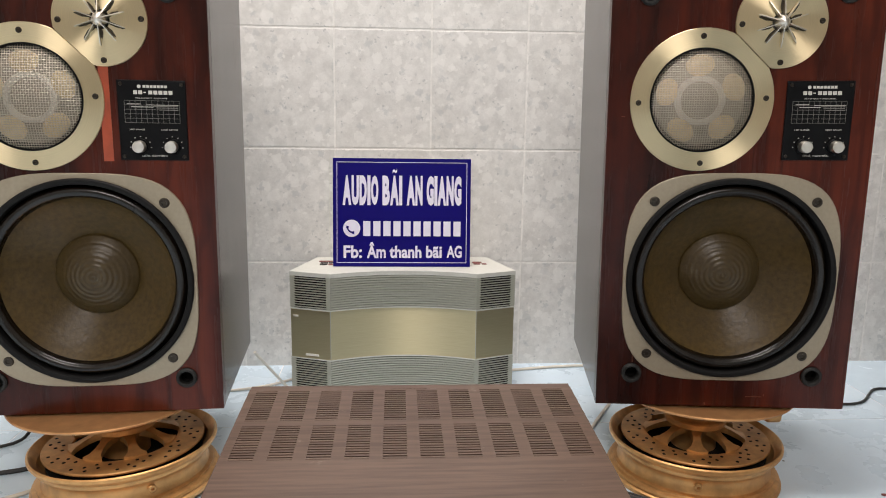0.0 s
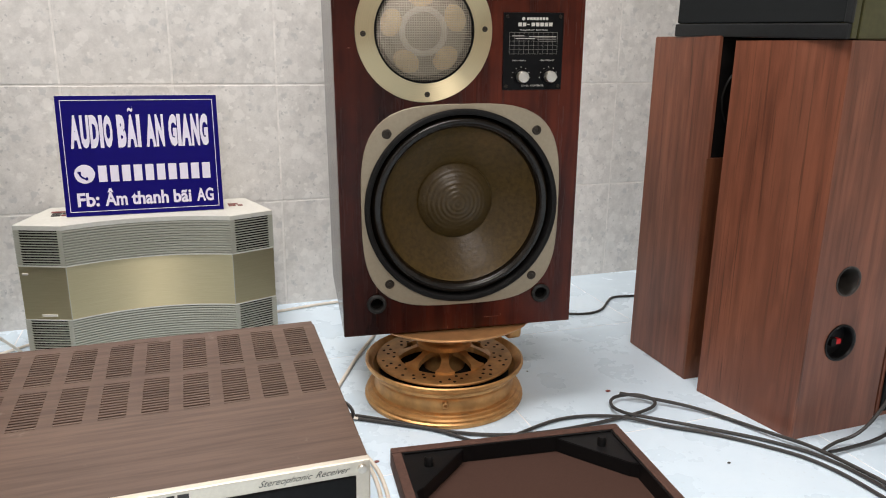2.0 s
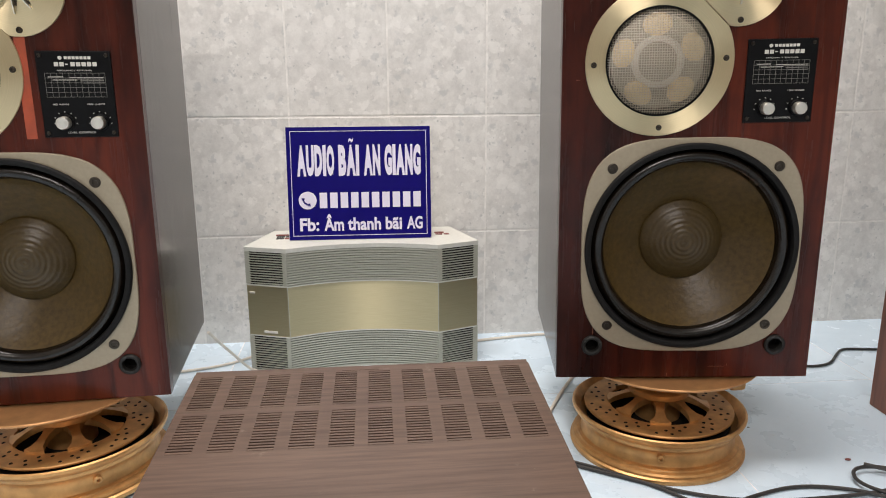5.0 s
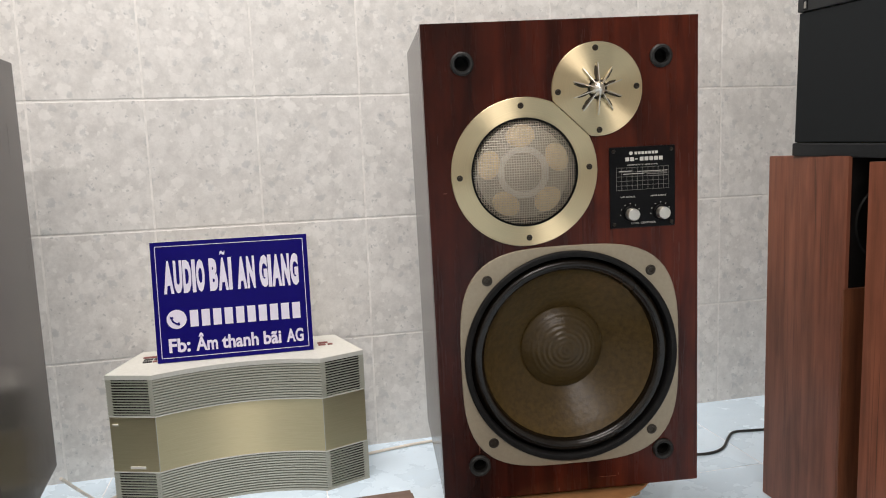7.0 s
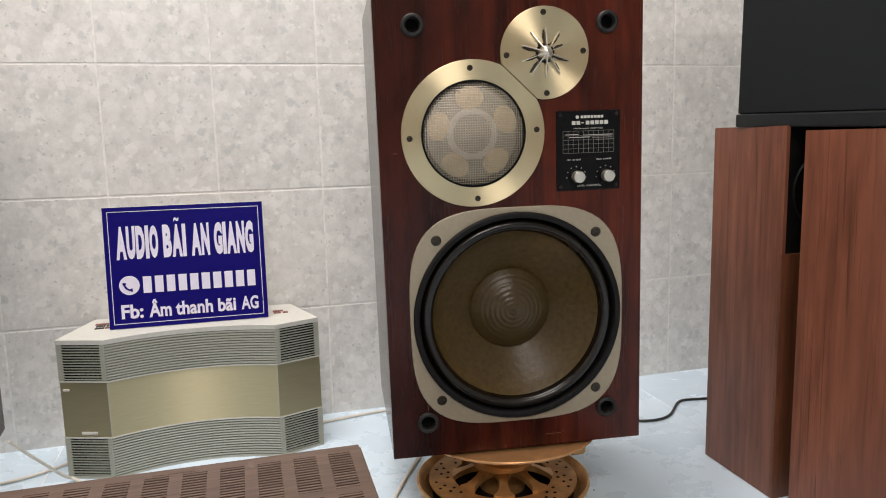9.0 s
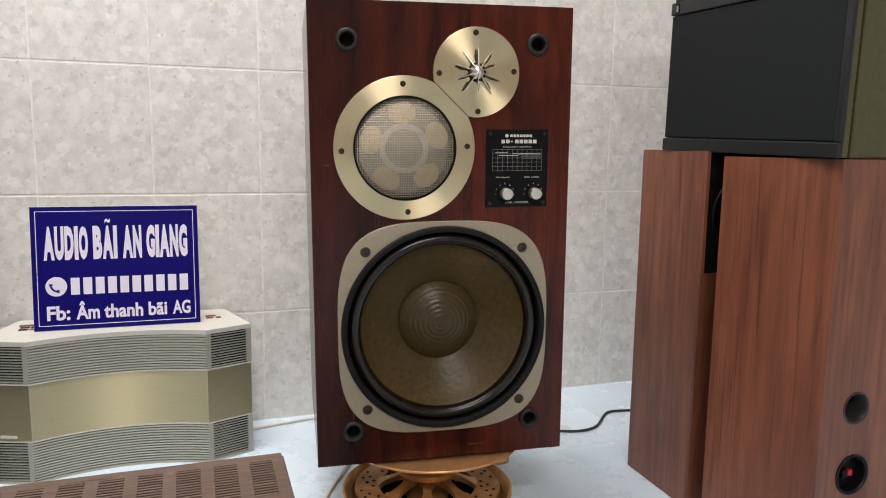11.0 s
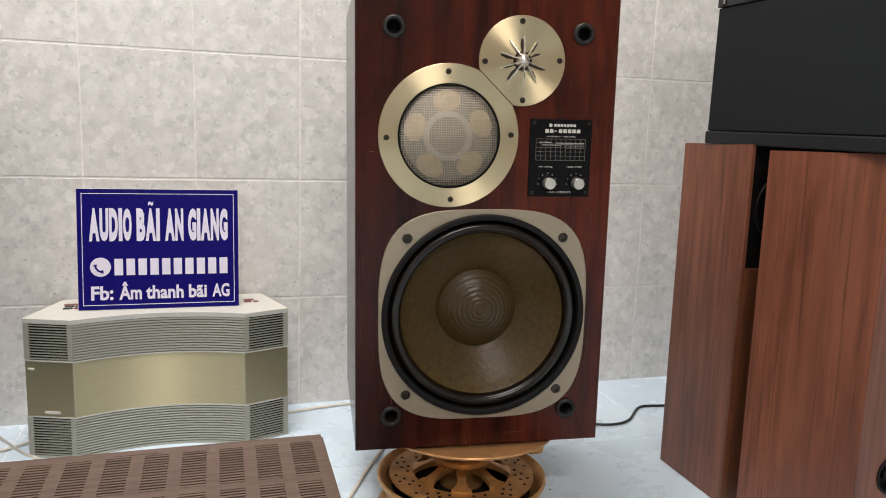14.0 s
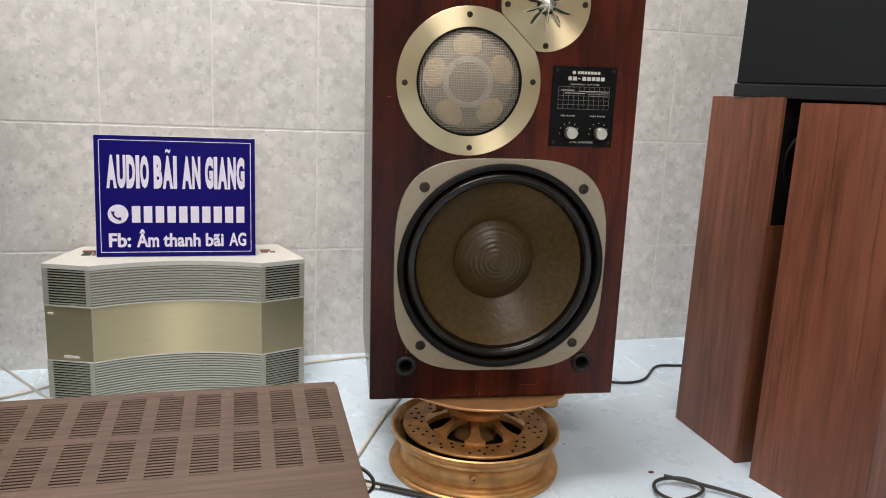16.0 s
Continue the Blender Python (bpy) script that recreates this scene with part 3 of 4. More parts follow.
    for u0, u1, v in ((0.14, 0.34, 0.70), (0.20, 0.52, 0.665), (0.42, 0.88, 0.69), (0.52, 0.88, 0.675), (0.56, 0.88, 0.655), (0.6, 0.88, 0.63)):
        bar("graph_trace", u0, u1, v, v + 0.008, PRINT if u0 < 0.5 else DIMPRINT)
    for text, u0, u1, v0, v1 in (("FREQUENCY RESPONSE", 0.27, 0.73, 0.768, 0.785), ("MID RANGE", 0.16, 0.38, 0.378, 0.396), ("HIGH RANGE", 0.62, 0.86, 0.378, 0.396), ("LEVEL CONTROL", 0.32, 0.70, 0.045, 0.068)):
        (xa, za), (xb, zb) = f(u0, v0), f(u1, v1)
        part("lettering", letters(text, xa, xb, za, zb, face), PRINT, pl)
    for kx in (0.2695 - W / 2, 0.3115 - W / 2):
        kn = part("knob", lathe([(0.0098, 0), (0.0098, -0.003), (0.0090, -0.004), (0.0082, -0.0045), (0.0082, -0.014), (0.0075, -0.0152), (0, -0.0152)], 36), STEEL, pl, "turned steel knob", True)
        kn.location = (kx, face, 0.389)
        skirt = lathe([(0.0106, 0.0), (0.0106, -0.0040), (0.0098, -0.0052), (0.0085, -0.0052), (0.0085, 0.0)], 30, True, True)
        part("knob_skirt", shift(skirt, Matrix.Translation((kx, face, 0.389))), BLACKPLATE, pl, "black knurled skirt")
        for k in range(7):
            a = radians(90 + (k - 3) * 32)
            part("tick_mark", box(kx + 0.0135 * math.cos(a) - 0.0006, kx + 0.0135 * math.cos(a) + 0.0006, face - 0.0003, face + 0.0004, 0.389 + 0.0135 * math.sin(a) - 0.0006, 0.389 + 0.0135 * math.sin(a) + 0.0006), PRINT, pl)
    # sockets for the missing grille
    for gx in (-0.1313, 0.1313):
        for gz in (0.051, 0.594):
            gm = lathe([(0.0150, 0.001), (0.0150, -0.0035), (0.0130, -0.0055), (0.0105, -0.0055), (0.0092, -0.003), (0.0090, 0.003)], 28)
            gs = part("grille_socket", shift(gm, Matrix.Translation((gx, 0, gz))), SOCKET, sp, "dusty black rubber socket", True)
            part("socket_hole", shift(lathe([(0.0093, 0.001), (0.0090, 0.014), (0, 0.014)], 20), Matrix.Translation((gx, 0, gz))), DARK, gs)
    return sp


def lean(x, y, z, yaw, pitch, roll):
    return Matrix.Translation((x, y, z)) @ Matrix.Rotation(radians(yaw), 4, "Z") @ Matrix.Rotation(radians(roll), 4, "Y") @ Matrix.Rotation(radians(pitch), 4, "X")


loudspeaker(lean(0.5225, 1.0885, 0.1486, -7.4, 1.15, -0.85), "rosewood three-way loudspeaker without its grille on a gold wheel")
loudspeaker(lean(-0.4010, 1.1165, 0.1386, 3.6, 1.1, 0.25), "rosewood three-way loudspeaker with orange worn streak on a gold wheel", True)


def wheel_stand(m, top, turn, valve, tilt, px, py, lug):
    ws = thing("wheel_stand", m, "gold-painted scooter wheel with brake disc used as stand", "wheel stand", "stands under the loudspeakers")
    rim = [(0.1375, 0.000), (0.1388, 0.003), (0.1385, 0.0065), (0.1355, 0.0085), (0.1350, 0.0100), (0.1362, 0.0120), (0.1345, 0.0150), (0.1290, 0.0165), (0.1280, 0.0185), (0.1285, 0.0200), (0.1225, 0.021), (0.1195, 0.028), (0.1195, 0.038), (0.1225, 0.045), (0.1265, 0.048), (0.128, 0.054),
           (0.1345, 0.058), (0.1375, 0.063), (0.1372, 0.067), (0.1345, 0.0685), (0.1325, 0.067), (0.1295, 0.060), (0.124, 0.056), (0.122, 0.050), (0.114, 0.044), (0.114, 0.02), (0.12, 0.010), (0.128, 0.003)]
    part("rim", lathe(rim, 96, False, True), GOLD, ws, "gold-painted alloy rim", True)
    # Near-black disc added below the spokes: the wheel's inner shade as colour.
    part("wheel_shade_disc", lathe([(0.113, 0.050), (0.113, 0.046), (0.03, 0.046), (0.03, 0.050)], 64, False, True), DARK, ws, "near-black disc for the shade inside the wheel")
    bd = part("brake_disc", lathe([(0.1175, 0.0635), (0.1180, 0.0655), (0.1170, 0.0675), (0.078, 0.0675), (0.077, 0.0655), (0.078, 0.0635)], 96, False, True), GOLD, ws, "gold-painted perforated disc", True)
    # No holes are cut: dark dots on the disc paint in their shade.
    holes = []
    for k in range(30):
        for q, r in enumerate((0.088, 0.098, 0.108)):
            a = 2 * math.pi * (k + 0.33 * q) / 30
            if (k + q) % 3 != 0:
                h = lathe([(0.0027, 0.066), (0.0027, 0.0679), (0, 0.0679)], 8, False)
                holes.append(shift(h, Matrix.Translation((r * math.cos(a), r * math.sin(a), 0))))
    part("drill_pattern", join(*holes), DARK, bd, "ring of dark dots for the shaded drilled holes")
    hub = part("hub", lathe([(0.036, 0.030), (0.036, 0.082), (0.040, 0.088), (0.048, 0.091), (0.049, 0.099), (0.047, 0.101), (0.038, 0.102), (0.034, 0.106), (0.034, top - 0.012), (0, top - 0.012)], 48, False), GOLD, ws, "gold-painted hub", True)
    for k in range(8):
        a = 2 * math.pi * k / 8 + turn
        bm = bmesh.new()
        pts = [(0.034, -0.0128), (0.042, -0.0085), (0.052, -0.0060), (0.062, -0.0066), (0.071, -0.0092), (0.0780, -0.0160), (0.0810, 0.0), (0.0780, 0.0160), (0.071, 0.0092), (0.062, 0.0066), (0.052, 0.0060), (0.042, 0.0085), (0.034, 0.0128)]
        fc = bm.faces.new([bm.verts.new((x, y, 0.080 - (x - 0.034) * 0.36)) for x, y in pts])
        r = bmesh.ops.extrude_face_region(bm, geom=[fc])
        for v in r["geom"]:
            if isinstance(v, bmesh.types.BMVert):
                v.co.z = 0.091 - (v.co.x - 0.034) * 0.43
        part("spoke", shift(bm, Matrix.Rotation(a, 4, "Z")), GOLD, ws)
    part("valve", shift(lathe([(0.006, 0.004), (0.006, -0.004), (0.0045, -0.0055), (0.0025, -0.0055), (0.002, -0.001), (0, -0.001)], 20), Matrix.Rotation(radians(valve), 4, "Z") @ Matrix.Translation((0.0, -0.120, 0.034))), GOLD, ws, "", True)
    part("lug", shift(box(0.102, 0.130, -0.038, -0.014, 0.098, top - 0.004, 0.0085, 4), Matrix.Rotation(radians(lug), 4, "Z")), GOLD, ws, "gold-painted bracket stub")
    plate = lathe([(0, -0.014), (0.05, -0.013), (0.120, -0.007), (0.1420, -0.004), (0.1432, -0.0015), (0.1420, 0), (0, 0)], 96, False)
    part("top_plate", shift(plate, Matrix.Translation((px, py, top)) @ Matrix.Rotation(radians(tilt), 4, "Y")), COPPER, ws, "bronze-painted round plate", True)
    return ws


wheel_stand(pose(0.526, 1.172, 0) @ Matrix.Diagonal((0.985, 0.985, 1, 1)), 0.1455, radians(-108), -18, -1.0, 0.014, 0.014, 0)
wheel_stand(pose(-0.382, 1.174, 0.0036, 0, -1.5, 0), 0.1335, radians(-60), 35, 1.5, -0.026, 0.020, 150)


# ---- wave radio with the sign on it ----
def wave_radio():
    wr = thing("wave_radio", pose(0.0538, 1.508, 0, 0, 0, 0.4), "greige tabletop radio with ribbed grilles and gold band", "radio")
    xe, xf, sag, ye, yb, xb = 0.2312, 0.1475, 0.033, 0.0315, 0.176, 0.189

    def plan(grow=0.0):
        pts = [(-xe - grow, ye), (-xf, -grow)]
        for k in range(1, 48):
            u = -1 + 2 * k / 48
            pts.append((xf * u, sag * (1 - u * u) - grow))
        return pts + [(xf, -grow), (xe + grow, ye), (xb, yb), (-xb, yb)]

    def front(z0, z1, grow, name, mat, label=""):
        return part(name, prism(plan(grow), z0, z1), mat, wr, label)
    front(0.004, 0.251, -0.0065, "body", DARK)
    front(0.2505, 0.259, 0.0, "lid", RADIO_TOP, "pale plastic top")
    front(0.0, 0.005, 0.0, "foot_rail", RADIO_GREY)
    for z0, n in ((0.1862, 13), (0.007, 14)):
        for k in range(n):
            z = z0 + k * 0.00500
            pts = plan(0.0)
            outer = pts[:-2]
            bm = bmesh.new()
            rows = []
            outer = [outer[0], Vector(outer[0]).lerp(Vector(outer[1]), 0.12).to_tuple(), Vector(outer[0]).lerp(Vector(outer[1]), 0.13).to_tuple(), Vector(outer[0]).lerp(Vector(outer[1]), 0.92).to_tuple()] + outer[1:-1] + [Vector(outer[-1]).lerp(Vector(outer[-2]), 0.92).to_tuple(), Vector(outer[-1]).lerp(Vector(outer[-2]), 0.13).to_tuple(), Vector(outer[-1]).lerp(Vector(outer[-2]), 0.12).to_tuple(), outer[-1]]
            open_part = {2, 3, len(outer) - 4, len(outer) - 3}
            for off, lo in ((0.0, 0.0), (0.0, 1.0), (0.005, 1.0), (0.005, 0.0)):
                rows.append([bm.verts.new((x, y + off, z + ((0.0013 if i in open_part else 0.0030) if lo else 0.0))) for i, (x, y) in enumerate(outer)])
            for a, b in zip(rows, rows[1:] + rows[:1]):
                for i in range(len(outer) - 1):
                    bm.faces.new((a[i], a[i + 1], b[i + 1], b[i]))
            bm.faces.new([r[0] for r in rows]), bm.faces.new([r[-1] for r in rows])
            part("grille_rib", bm, RADIO_GREY, wr)
    # the middle stretch of the ribbing is closed behind, only the outer facets are open
    for z0, z1 in ((0.184, 0.251), (0.005, 0.078)):
        pts = [(x, y + 0.0042) for x, y in plan()[1:-3]]
        part("grille_back", prism(pts + [(xf, 0.06), (-xf, 0.06)], z0, z1), RADIO_GREY, wr)
        for s in (-1, 1):
            for u in (0.0, 0.89):
                a, b = Vector((s * xf, 0)), Vector((s * xe, ye))
                p, q = a.lerp(b, u), a.lerp(b, u + 0.10)
                part("grille_border", prism([(p.x, p.y + 0.001), (q.x, q.y + 0.001), (q.x, q.y + 0.03), (p.x, p.y + 0.03)][:: s], z0, z1), RADIO_GREY, wr)
    part("front_panel", prism(plan(-0.0012), 0.0785, 0.1825), GOLDPANEL, wr, "champagne metal band", True)
    for s in (-1, 1):
        a = Vector((s * xf, 0))
        part("panel_seam", prism([(a.x - 0.0006, a.y - 0.0002), (a.x + 0.0006, a.y - 0.0002), (a.x + 0.0006, a.y + 0.004), (a.x - 0.0006, a.y + 0.004)], 0.0785, 0.1825), RADIO_GREY, wr)
    for z in (0.0770, 0.1815):
        part("trim_line", prism(plan(0.0004), z, z + 0.0022), RADIO_TOP, wr)
    # small maker's plate
    a, b = Vector((-xf, 0)), Vector((-xe, ye))
    p, q = a.lerp(b, 0.30), a.lerp(b, 0.62)
    n = Vector((-(b - a).y, (b - a).x)).normalized() * 0.0008
    n = n if n.y < 0 else -n
    part("maker_plate", prism([(p.x + n.x, p.y + n.y), (q.x + n.x, q.y + n.y), (q.x - n.x, q.y - n.y), (p.x - n.x, p.y - n.y)], 0.0850, 0.0895), PRINT, wr)
    chip = a.lerp(b, 0.86)
    part("scuff", prism([(chip.x - 0.005, chip.y - 0.0012), (chip.x + 0.005, chip.y - 0.0050), (chip.x + 0.005, chip.y + 0.003), (chip.x - 0.005, chip.y + 0.003)], 0.1660, 0.1690), PRINT, wr, "pale chip in the metal band")
    # keys on the lid, either side of the sign
    for x, y, w, mat in ((-0.168, 0.095, 0.016, BLACKPLASTIC), (-0.150, 0.095, 0.016, MAROON), (-0.168, 0.112, 0.016, BLACKPLASTIC), (-0.150, 0.112, 0.016, BLACKPLASTIC), (-0.165, 0.128, 0.03, MAROON),
                         (0.158, 0.100, 0.014, MAROON), (0.174, 0.100, 0.010, MAROON), (0.160, 0.116, 0.02, MAROON)):
        part("key", box(x - w / 2, x + w / 2, y - 0.005, y + 0.005, 0.2585, 0.2602, 0.0004), mat, wr)
    return wr


wave_radio()


def sign():
    w, h = 0.2875, 0.2265
    sg = thing("shop_sign", lean(0.050, 1.578, 0.2593, -0.8, -6.0, 0.0), "navy blue shop sign with white lettering leaning on the radio", "sign")
    part("board", box(-w / 2, w / 2, 0.0005, 0.0055, 0, h, 0.0004), PVC, sg, "white foam board")
    part("face", box(-w / 2 + 0.0006, w / 2 - 0.0006, -0.0004, 0.001, 0.0006, h - 0.0006), SIGN_BLUE, sg, "navy blue printed face")
    i, t = 0.0085, 0.0011
    for x0, x1, z0, z1 in ((-w / 2 + i, w / 2 - i, h - i - t, h - i), (-w / 2 + i, w / 2 - i, i, i + t), (-w / 2 + i, -w / 2 + i + t, i, h - i), (w / 2 - i - t, w / 2 - i, i, h - i)):
        part("border_line", box(x0, x1, -0.0008, 0.0, z0, z1), SIGN_WHITE, sg)
    X = lambda u: -w / 2 + u * w
    Z = lambda v: h * (1 - v)
    # tall condensed capitals, each set to its own width
    spans = (("AUDIO", 0.072, 0.331), ("BAI", 0.356, 0.503), ("AN", 0.533, 0.650), ("GIANG", 0.675, 0.932))
    widths = {"I": 0.46, "A": 1.10}
    for word, u0, u1 in spans:
        unit = (u1 - u0) / sum(widths.get(ch, 1.0) for ch in word)
        u = u0
        for ch in word:
            wu = unit * widths.get(ch, 1.0)
            gap = 0.035 * unit if ch != "A" else 0.0
            part("letter", letters(ch, X(u + gap), X(u + wu - gap), Z(0.432), Z(0.160), -0.0004, bold=0.032 if ch == "I" else 0.062), SIGN_WHITE, sg)
            if word == "BAI" and ch == "A":
                part("tilde", letters("~", X(u + wu * 0.28), X(u + wu * 0.78), Z(0.141), Z(0.100), -0.0004, bold=0.03), SIGN_WHITE, sg)
            u += wu
    for word, u0, u1, low, top in (("Fb:", 0.078, 0.211, 0.920, 0.803), ("Âm", 0.246, 0.383, 0.919, 0.770), ("thanh", 0.409, 0.643, 0.918, 0.803), ("bãi", 0.676, 0.791, 0.917, 0.803), ("AG", 0.826, 0.937, 0.915, 0.800)):
        part("lettering", letters(word, X(u0), X(u1), Z(low), Z(top), -0.0004, bold=0.030), SIGN_WHITE, sg, "white words")
    ic = part("phone_icon", shift(lathe([(0.0178, 0), (0.0178, -0.0008), (0, -0.0008)], 40), Matrix.Translation((X(0.137), 0, Z(0.645)))), SIGN_WHITE, sg, "white disc with a handset")
    pts = []
    for k in range(13):
        a = radians(195 + 105 * k / 12 - 22)
        pts.append((X(0.137) + 0.0035 + 0.0125 * math.cos(a), -0.0008, Z(0.645) + 0.0035 + 0.0125 * math.sin(a)))
    for k in range(12):
        p, q = pts[k], pts[k + 1]
        wd = 0.0030 if k in (0, 1, 10, 11) else 0.0017
        d = Vector((q[0] - p[0], 0, q[2] - p[2])).normalized()
        nn = Vector((-d.z, 0, d.x)) * wd
        bm = bmesh.new()
        bm.faces.new([bm.verts.new(Vector(v) + s * nn + Vector((0, -0.0003, 0))) for v, s in ((p, 1), (q, 1), (q, -1), (p, -1))])
        r = bmesh.ops.extrude_face_region(bm, geom=bm.faces[:])
        for v in r["geom"]:
            if isinstance(v, bmesh.types.BMVert):
                v.co.y += 0.0004
        part("handset", bm, SIGN_BLUE, ic)
    for k in range(10):
        u = 0.220 + 0.0727 * k
        part("number_bar", box(X(u), X(u + 0.052), -0.0008, 0, Z(0.715), Z(0.578), 0.0002), SIGN_WHITE, sg)
    return sg


sign()


# ---- receiver ----
def receiver():
    rc = thing("stereo_receiver", lean(0.061, 0.7205, 0.0, 0, 3.2, 0), "brown wood-grain stereo receiver with silver front", "receiver")
    wd, dp, zt = 0.445, 0.344, 0.181
    part("case", box(-wd / 2 + 0.002, wd / 2 - 0.002, 0.006, dp, 0.024, zt - 0.018, 0.002), BLACKPLASTIC, rc, "dark inner case")
    for s in (-1, 1):
        part("side_cover", box(s * (wd / 2) - 0.003, s * (wd / 2) + 0.003, 0.003, dp, 0.022, zt - 0.0036, 0.001), WALNUT, rc, "brown vinyl side")
    part("rear_cover", box(-wd / 2 + 0.003, wd / 2 - 0.003, dp - 0.004, dp, zt - 0.020, zt - 0.0036), WALNUT, rc)
    # perforated lid: strips between the slots
    cols, rows = 10, ((0.241, 0.328), (0.145, 0.227))
    pitch, wide = 0.0437, 0.0285
    x_first = -pitch * 4.5 - 0.002
    z0, z1 = zt - 0.0035, zt
    holes = []
    for ya, yb in rows:
        for k in range(cols):
            c = x_first + pitch * k
            holes.append([(c - wide / 2, ya), (c + wide / 2, ya), (c + wide / 2, yb), (c - wide / 2, yb)])
    sheet = pierced([(-wd / 2, 0.003), (wd / 2, 0.003), (wd / 2, dp + 0.001), (-wd / 2, dp + 0.001)], holes, z0, z1)
    for v in sheet.verts:
        v.co = Vector((v.co.x, v.co.z, v.co.y))
    lid = part("lid", sheet, WALNUT, rc, "brown wood-grain vinyl lid with vents")
    for (ya, yb), n in zip(rows, (14, 14)):
        st = (yb - ya) / n
        bar = box(-wide / 2 - 0.0002, wide / 2 + 0.0002, -st * 0.30, st * 0.30, z0 + 0.0002, z1 - 0.0002)
        me = None
        for k in range(cols):
            for q in range(n):
                c = (x_first + pitch * k, ya + st * (q + 0.5), 0)
                if me is None:
                    ob = part("vent_slat", bar, WALNUT, lid)
                    me = ob.data
                else:
                    ob = new("vent_slat", me)
                    ob.parent = lid
                ob.location = c
    part("label_strip", box(-0.03, 0.02, dp - 0.012, dp - 0.005, zt - 0.001, zt + 0.0004), WALNUT, rc)
    fp = part("front_panel", box(-wd / 2 - 0.0025, wd / 2 + 0.0025, -0.006, 0.003, 0.020, zt + 0.0012, 0.0015), SILVER, rc, "champagne silver fascia")
    part("dial_window", box(-wd / 2 + 0.06, wd / 2 - 0.012, -0.0075, -0.004, 0.105, zt - 0.0145, 0.002), BLACKPLATE, fp, "black dial window")
    part("dial_scale", box(-0.08, wd / 2 - 0.05, -0.0079, -0.0074, 0.128, 0.133), BRASS, fp)
    part("dial_scale", box(-0.02, 0.02, -0.0079, -0.0074, 0.152, 0.156), TEAL, fp)
    part("lettering", letters("Stereophonic Receiver", 0.116, 0.204, zt - 0.0120, zt - 0.0030, -0.0061, bold=-0.010, shear=0.6), INK, fp, "black script lettering")
    x = -0.035
    for w in (0.015, 0.011, 0.008, 0.011, 0.011, 0.007, 0.010):
        part("maker_mark", box(x, x + w, -0.0064, -0.005, zt - 0.0080, zt - 0.0025), INK, fp)
        x += w + 0.0025
    for k in range(6):
        part("model_mark", box(-0.19 + 0.011 * k, -0.183 + 0.011 * k, -0.0064, -0.005, zt - 0.0085, zt - 0.003), INK, fp)
    part("panel_screw", shift(lathe([(0.005, -0.004), (0.005, -0.0075), (0.004, -0.0085), (0, -0.0085)], 20), Matrix.Translation((0.2165, 0, zt - 0.008))), STEEL, fp, "", True)
    for k, x in enumerate((-0.16, -0.09, 0.0, 0.08, 0.15)):
        part("control_knob", shift(lathe([(0.013, -0.006), (0.013, -0.020), (0.012, -0.022), (0, -0.022)], 32), Matrix.Translation((x, 0, 0.062))), SILVER, fp, "", True)
    for x in (-0.18, 0.18):
        part("foot", box(x - 0.015, x + 0.015, 0.02, 0.05, -0.002, 0.026, 0.002), RUBBER, rc)
        part("foot", box(x - 0.015, x + 0.015, 0.29, 0.32, -0.017, 0.026, 0.002), RUBBER, rc)
    return rc


receiver()


# ---- grille frame lying on the floor ----
def grille_frame():
    gf = thing("grille_frame", pose(0.548, 0.9505, 0.0, 0, 0, -5.8), "brown cloth loudspeaker grille frame lying face down", "grille frame")
    w, l, h, t = 0.348, 0.60, 0.030, 0.014
    for nm, x0, x1, y0, y1 in (("rail", -w / 2, w / 2, -t, 0), ("rail", -w / 2, w / 2, -l, -l + t), ("rail", -w / 2, -w / 2 + t, -l + t, -t), ("rail", w / 2 - t, w / 2, -l + t, -t)):
        part(nm, box(x0, x1, y0, y1, 0.0, h, 0.0025), BROWNFRAME, gf, "brown cloth-wrapped rail")
    for x0, x1, y0, y1 in ((-w / 2 + t, w / 2 - t, -t - 0.003, -t + 0.0005), (-w / 2 + t - 0.0005, -w / 2 + t + 0.003, -l + t, -t), (w / 2 - t - 0.003, w / 2 - t + 0.0005, -l + t, -t)):
        part("inner_lining", box(x0, x1, y0, y1, 0.003, h - 0.0015), BLACKPLASTIC, gf, "black inner side")
    part("cloth_panel", box(-w / 2 + t, w / 2 - t, -l + t, -t, 0.001, 0.004), BROWNCLOTH, gf, "stretched brown cloth")
    for sx in (-1, 1):
        for yc, sy in ((-t, -1), (-l + t, 1)):
            e = w / 2 - t - 0.002
            pts = [(sx * e, yc + sy * 0.002), (sx * (e - 0.088), yc + sy * 0.002), (sx * (e - 0.080), yc + sy * 0.012), (sx * (e - 0.012), yc + sy * 0.086), (sx * e, yc + sy * 0.094)]
            br = part("corner_bracket", prism(pts, 0.004, h - 0.004, 0.001), BLACKPLASTIC, gf, "black triangular corner block")
            part("peg", shift(lathe([(0.0065, h - 0.005), (0.0065, h + 0.006), (0.0050, h + 0.009), (0, h + 0.009)], 20, False), Matrix.Translation((sx * (e - 0.030), yc + sy * 0.034, 0))), BLACKPLASTIC, br, "", True)
    return gf


grille_frame()


